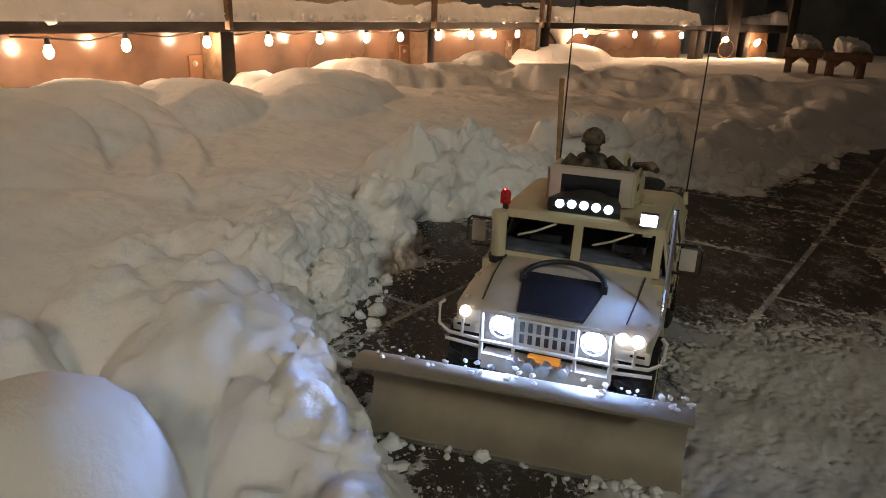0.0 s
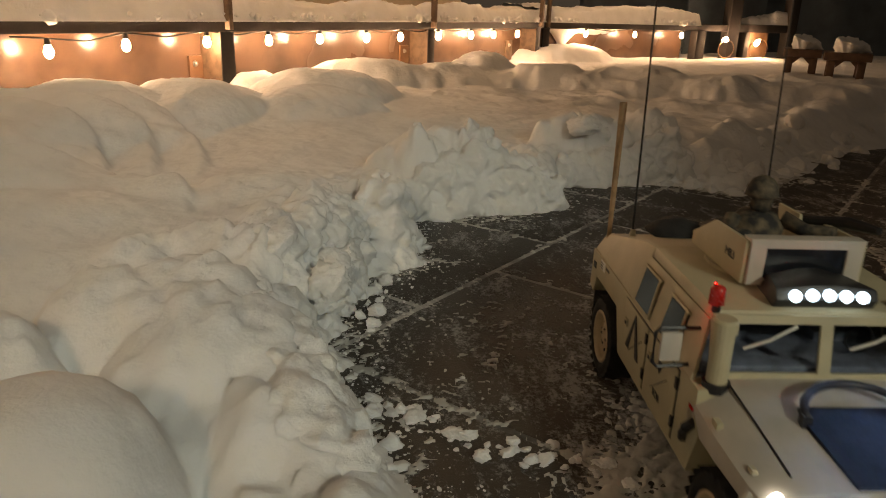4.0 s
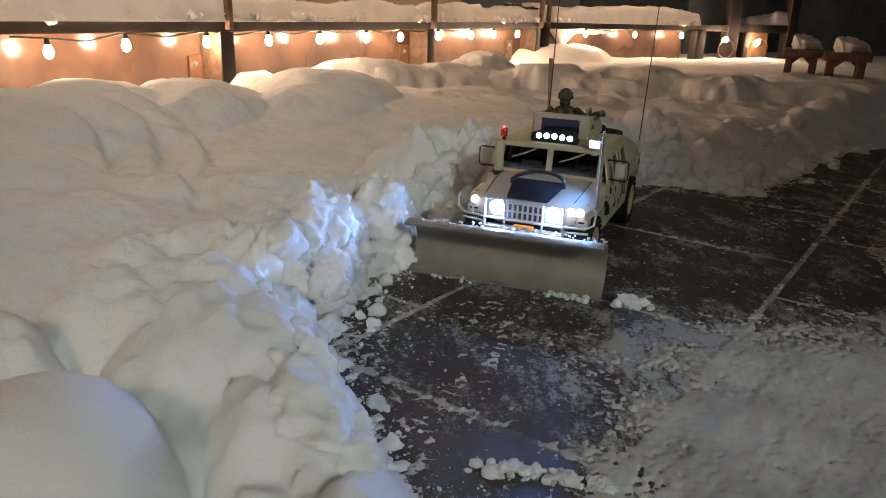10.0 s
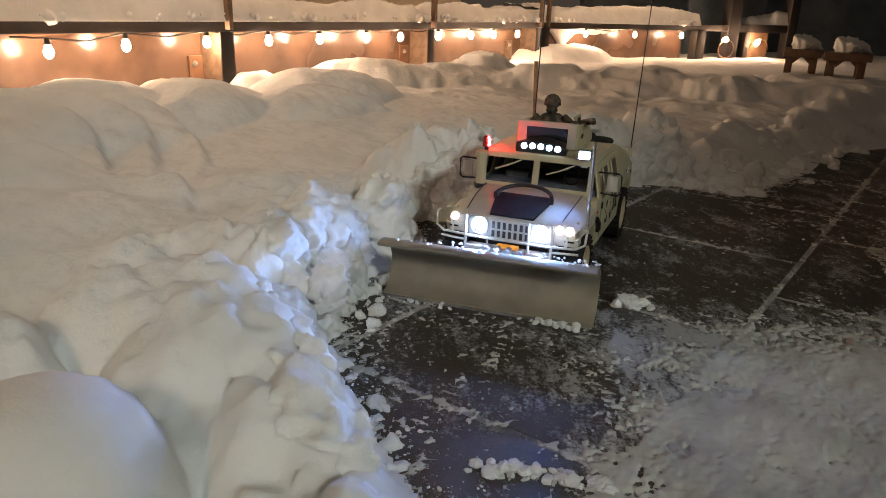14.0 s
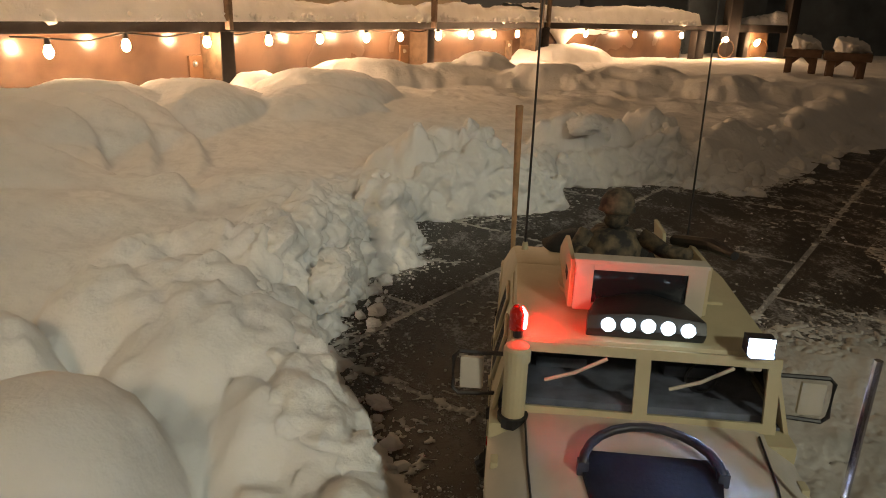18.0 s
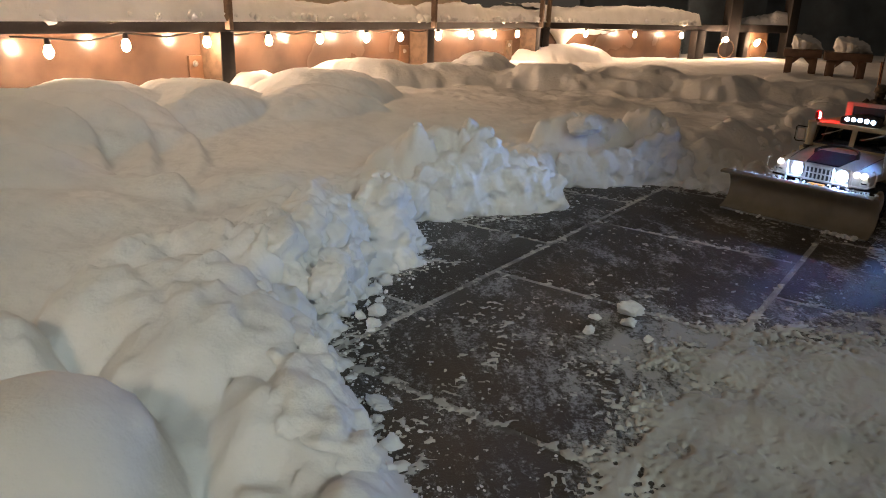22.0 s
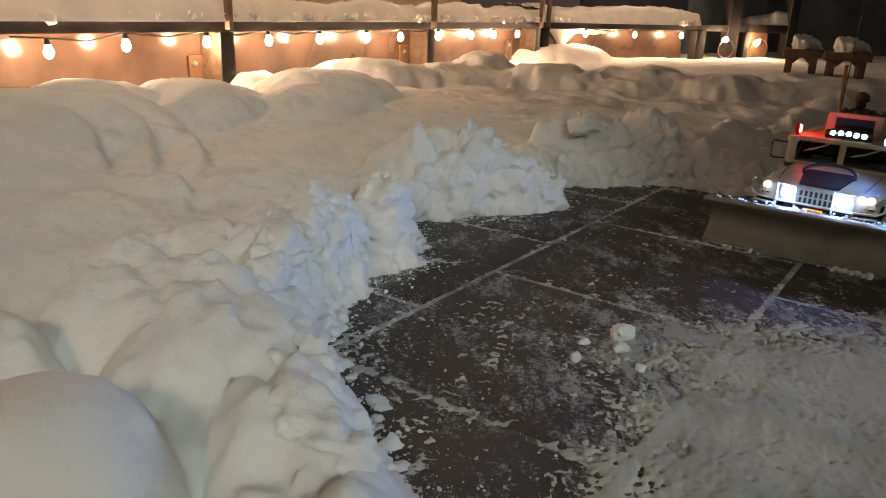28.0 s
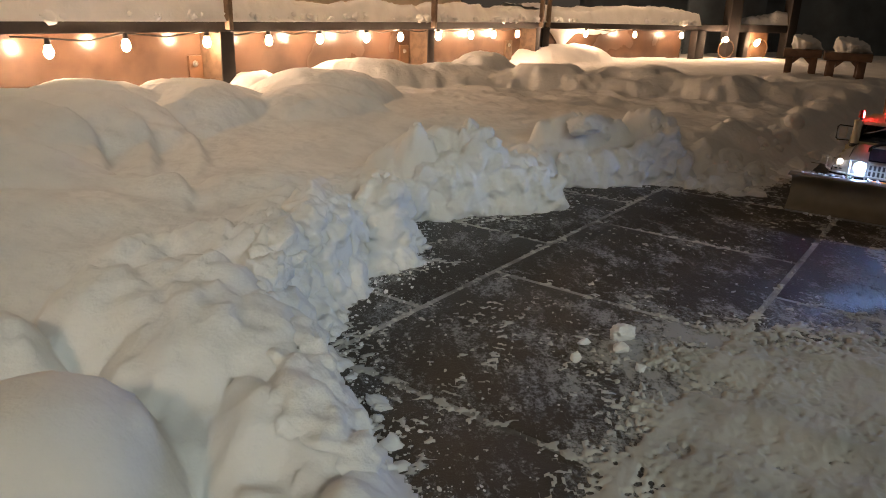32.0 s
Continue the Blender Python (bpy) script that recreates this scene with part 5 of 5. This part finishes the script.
# small clods hanging over the bench rails
for m, s0, s1, count in ((FA, -1.1, 2.4, 84), (FB, 0.05, 1.35, 34)):
    along = iter([(rng.uniform(s0, s1), rng.uniform(-0.036, -0.022), 0.342 + rng.uniform(-0.008, 0.012), rng.choice((0.004, 0.006, 0.009, 0.013, 0.018))) for _ in range(count)])
    hung = stuff("rail_snow", scatter(count, 2, lambda: next(along)), SNOW, "snow clods clinging to the bench rail", "snow clods")
    hung.matrix_world = m

def pile(count, a, b, rise, peak):
    """Lumps piled along a line, highest at peak."""
    out = []
    for k in range(count):
        u = rng.random()
        r = rng.choice((0.010, 0.014, 0.019, 0.026)) * rng.uniform(0.85, 1.15)
        z = rng.uniform(0.0, max(rise * (0.55 + 0.45 * math.exp(-((u - peak) / 0.22) ** 2)) - r * 0.8, 0.01))
        out.append((a[0] + (b[0] - a[0]) * u, a[1] + (b[1] - a[1]) * u + 0.15 * z + rng.uniform(0.0, 0.03), z, r))
    return iter(out)


for a, b, rise, peak, count in (((-0.10, 1.338), (0.250, 1.492), 0.150, 0.40, 210), ((0.280, 1.690), (0.58, 1.760), 0.155, 0.85, 150)):
    lumps = pile(count, a, b, rise, peak)
    softened(stuff("heaped_snow", scatter(count, 3, lambda: next(lumps)), CRUMB, "pile of broken snow shoved up at the patio's end", "snow heap"), 0.0045, 2)

# blocks that broke off the bank
for k, (x, y, z, size, squash, sub) in enumerate(((0.035, 1.500, 0.125, 0.042, 1.0, 4), (0.205, 1.510, 0.045, 0.045, 0.9, 4), (0.055, 1.495, 0.155, 0.022, 1.3, 3),
                                                    (0.525, 1.845, 0.125, 0.050, 1.1, 4), (0.330, 1.745, 0.140, 0.040, 0.8, 4))):
    ob = part("snow_block", lump(bmesh.new(), (0, 0, 0), size, 700 + k, sub, 0.45, squash), SNOW, None, "", 0, True)
    ob.location = (x, y, z)
    tagged(ob, "broken block of packed snow on the bank", "snow block", "snow blocks")

# ---- clods that the plough shoves about ----
CLODS = []


def clod(size, seed, rows, squash=0.6):
    ob = part("snow_clod", lump(bmesh.new(), (0, 0, 0), size, seed, 4, 0.4, squash), CRUMB, None, "", 0, True)
    tagged(ob, "loose white snow clod lying on the paving", "snow clod", "snow clods on the patio")
    CLODS.append((ob, rows))


rng = random.Random(23)
# row of clods left across the paving, shoved twice
for k in range(56):
    u = k / 55
    x0, y0 = -0.075 + 0.245 * u + rng.uniform(-0.008, 0.008), 0.662 - 0.105 * u + 0.012 * math.sin(u * 9) + rng.gauss(0, 0.010)
    x1, y1 = -0.010 + 0.170 * u + rng.uniform(-0.010, 0.010), 0.575 - 0.025 * u + rng.uniform(-0.012, 0.008)
    size = rng.choice((0.004, 0.005, 0.006, 0.008, 0.011))
    z = size * 0.15
    if k < 14:
        x1, y1 = -0.078 + rng.uniform(-0.004, 0.022), 0.545 + 0.010 * k
    x2, y2 = (x1, y1) if k < 14 else (x1 - 0.02, y1 - 0.14 - 0.04 * rng.random())
    if 14 <= k < 24:
        x2, y2 = -0.055 + 0.007 * (k - 14), 0.53 - 0.006 * (k - 14)
    CLOD_TURN = rng.uniform(0, 360)
    clod(size * (1.25 if k < 14 else 1.0), 400 + k, [(0.0, x0, y0, z, CLOD_TURN), (7.6, x0, y0, z, CLOD_TURN), (8.0, x1, y1, z, CLOD_TURN + 50), (16.5, x1, y1, z, CLOD_TURN + 50), (17.4, x2, y2, z, CLOD_TURN + 100), (32.0, x2, y2, z, CLOD_TURN + 100)])
# the lip of the bank that the blade shoves aside
for k in range(26):
    u = k / 25
    size = rng.choice((0.017, 0.022, 0.028, 0.034))
    x0, y0 = -0.126 + 0.010 * rng.random() - size * 0.75 - 0.02 * max(0, 0.25 - u), 0.862 + 0.20 * u
    z = rng.uniform(0.006, 0.070)
    turn = rng.uniform(0, 360)
    x1, y1, z1 = x0 - 0.060 - 0.03 * rng.random(), y0 - 0.075, z * 0.5 + 0.060
    clod(size, 500 + k, [(0.0, x0, y0, z, turn), (24.45, x0, y0, z, turn), (24.75, x0 - 0.03, y0 - 0.03, z + 0.03, turn + 30), (25.05, x1, y1, z1, turn + 70), (32.0, x1, y1, z1, turn + 70)], 0.95)
# crumbs at its foot
for k in range(18):
    u = k / 17
    x0, y0 = -0.098 + rng.uniform(-0.012, 0.014), 0.85 + 0.24 * u
    size = rng.choice((0.004, 0.006, 0.009, 0.012))
    turn = rng.uniform(0, 360)
    clod(size, 540 + k, [(0.0, x0, y0, size * 0.4, turn), (24.5, x0, y0, size * 0.4, turn), (25.0, x0 - 0.045, y0 - 0.03, size * 0.4, turn + 60), (32.0, x0 - 0.045, y0 - 0.03, size * 0.4, turn + 60)], 0.8)
# clump beside the lane
for k, (dx, dy, size) in enumerate(((0.0, 0.0, 0.017), (0.018, 0.006, 0.012), (-0.022, -0.004, 0.009), (0.028, -0.010, 0.008), (-0.010, 0.012, 0.008))):
    x0, y0, z = 0.275 + dx, 0.965 + dy, size * 0.4
    x1, y1 = (0.27, 0.94) if k == 0 else (0.23 + dx * 1.5, 0.88 + dy * 3)
    clod(size, 600 + k, [(0.0, x0, y0, z, 0), (19.7, x0, y0, z, 0), (20.2, x1, y1, z, 30), (24.6, x1, y1, z, 30), (25.0, x1 - 0.03, y1 - 0.08, z, 80), (32.0, x1 - 0.03, y1 - 0.08, z, 80)], 0.8)
# single clod by the far bank
for k, (x, y, size) in enumerate(((-0.03, 1.19, 0.012), (0.735, 1.70, 0.014))):
    clod(size, 640 + k, [(0.0, x, y, size * 0.4, 0), (32.0, x, y, size * 0.4, 0)])



# ---- what moves ----
# seconds, x, y, heading of the truck
TRUCK_ROWS = [(0.0, 0.1807, 0.8461, -110.6), (0.5, 0.1820, 0.8500, -110.2), (1.0, 0.2001, 0.8896, -107.1), (1.5, 0.2550, 1.0300, -98.5), (2.0, 0.2889, 1.1039, -93.7), (2.5, 0.2930, 1.0900, -92.0), (3.0, 0.3036, 0.9462, -86.9),
              (3.5, 0.3050, 0.7700, -86.0), (4.2, 0.2950, 0.5500, -88.0), (5.0, 0.2790, 0.4180, -88.5), (5.5, 0.2778, 0.4119, -88.3), (6.0, 0.3060, 0.5080, -81.3), (6.5, 0.2700, 0.8551, -64.0), (7.0, 0.0966, 1.1236, -79.2),
              (7.5, 0.0915, 1.1261, -85.3), (8.0, 0.0592, 0.8683, -104.3), (8.5, 0.0680, 0.8520, -107.5), (9.0, 0.0773, 0.8487, -108.9), (9.5, 0.1450, 1.0700, -111.5), (10.0, 0.2127, 1.2962, -113.3), (10.5, 0.2115, 1.2930, -113.4), (11.0, 0.2096, 1.2858, -113.4), (11.5, 0.1775, 1.1985, -112.2),
              (12.0, 0.1765, 1.1965, -112.1), (13.0, 0.1762, 1.1961, -112.1), (14.5, 0.1762, 1.1961, -112.1), (15.4, 0.1720, 1.1700, -110.5), (16.5, 0.1456, 0.9368, -97.1), (17.0, 0.1645, 0.8102, -87.8), (17.5, 0.1580, 0.6400, -90.5),
              (18.0, 0.1492, 0.5324, -95.3), (18.5, 0.1490, 0.5330, -95.6), (19.0, 0.1464, 0.5941, -101.3), (19.5, 0.1503, 0.7574, -109.5), (20.0, 0.1940, 0.9631, -124.8), (20.5, 0.3208, 1.1861, -145.6), (21.0, 0.5400, 1.3430, -151.5),
              (21.5, 0.7810, 1.5000, -144.8), (22.0, 0.9495, 1.6125, -142.1), (22.5, 0.9700, 1.6420, -142.0), (23.0, 0.9476, 1.6295, -142.1), (23.5, 0.7478, 1.4465, -139.7), (24.0, 0.5180, 1.2330, -144.1), (24.5, 0.2299, 1.0333, -144.6),
              (25.0, 0.0750, 0.8849, -145.1), (25.5, 0.0798, 0.8824, -146.2), (26.1, 0.1500, 0.9400, -146.0), (26.8, 0.4600, 1.1600, -141.0), (27.5, 0.7100, 1.3350, -134.5), (28.0, 0.8094, 1.4218, -131.6), (29.0, 0.9268, 1.5185, -122.5), (30.0, 1.0849, 1.7413, -124.8),
              (31.0, 1.0760, 1.6854, -130.9), (32.0, 1.0712, 1.6778, -130.0)]


def glide(rows, t):
    """A smooth value between rows, without overshoot."""
    ts = [r[0] for r in rows]
    k = max(0, min(len(rows) - 2, sum(1 for v in ts if v <= t) - 1))
    a, b = rows[k], rows[k + 1]
    h = b[0] - a[0]
    u = min(max((t - a[0]) / h, 0), 1)
    out = []
    for i in range(1, len(a)):
        d = (b[i] - a[i]) / h
        d0 = (a[i] - rows[k - 1][i]) / (a[0] - rows[k - 1][0]) if k else d
        d1 = (rows[k + 2][i] - b[i]) / (rows[k + 2][0] - b[0]) if k + 2 < len(rows) else d
        m0 = 0 if d0 * d <= 0 else 2 * d0 * d / (d0 + d)
        m1 = 0 if d1 * d <= 0 else 2 * d1 * d / (d1 + d)
        out.append((2 * u ** 3 - 3 * u * u + 1) * a[i] + (u ** 3 - 2 * u * u + u) * h * m0 + (3 * u * u - 2 * u ** 3) * b[i] + (u ** 3 - u * u) * h * m1)
    return out


def motions():
    steps = [k / 30 for k in range(0, 961, 2)]
    path = [(t, *glide(TRUCK_ROWS, t)) for t in steps]
    rows = [(t, pose(x, y, 0, 0, 0, a)) for t, x, y, a in path]
    walk(truck, rows)
    walk(figure, rows)
    for w, wx, s in WHEELS:
        roll, out, last = 0.0, [], None
        for t, x, y, a in path:
            c, q = math.cos(radians(a)), math.sin(radians(a))
            at = Vector((x + c * wx - q * s * 0.088, y + q * wx + c * s * 0.088))
            if last is not None:
                roll += math.degrees((at - last).dot(Vector((c, q))) / WR)
            last = at
            out.append((t, pose(wx, s * 0.088, WR, 0, roll, 0)))
        walk(w, out)
    # bright side turns from behind the half shell to the roof, as if lit
    walk(spin, [(t, pose(0.080, -0.0875, 0.1935, 0, 0, a)) for t, a in ((0.0, -95), (12.4, -95), (12.6, -30), (12.8, 40), (12.9, 92), (32.0, 95))])
    for ob, rows in CLODS:
        walk(ob, [(t, pose(x, y, z, 0, 0, turn)) for t, x, y, z, turn in rows])


motions()
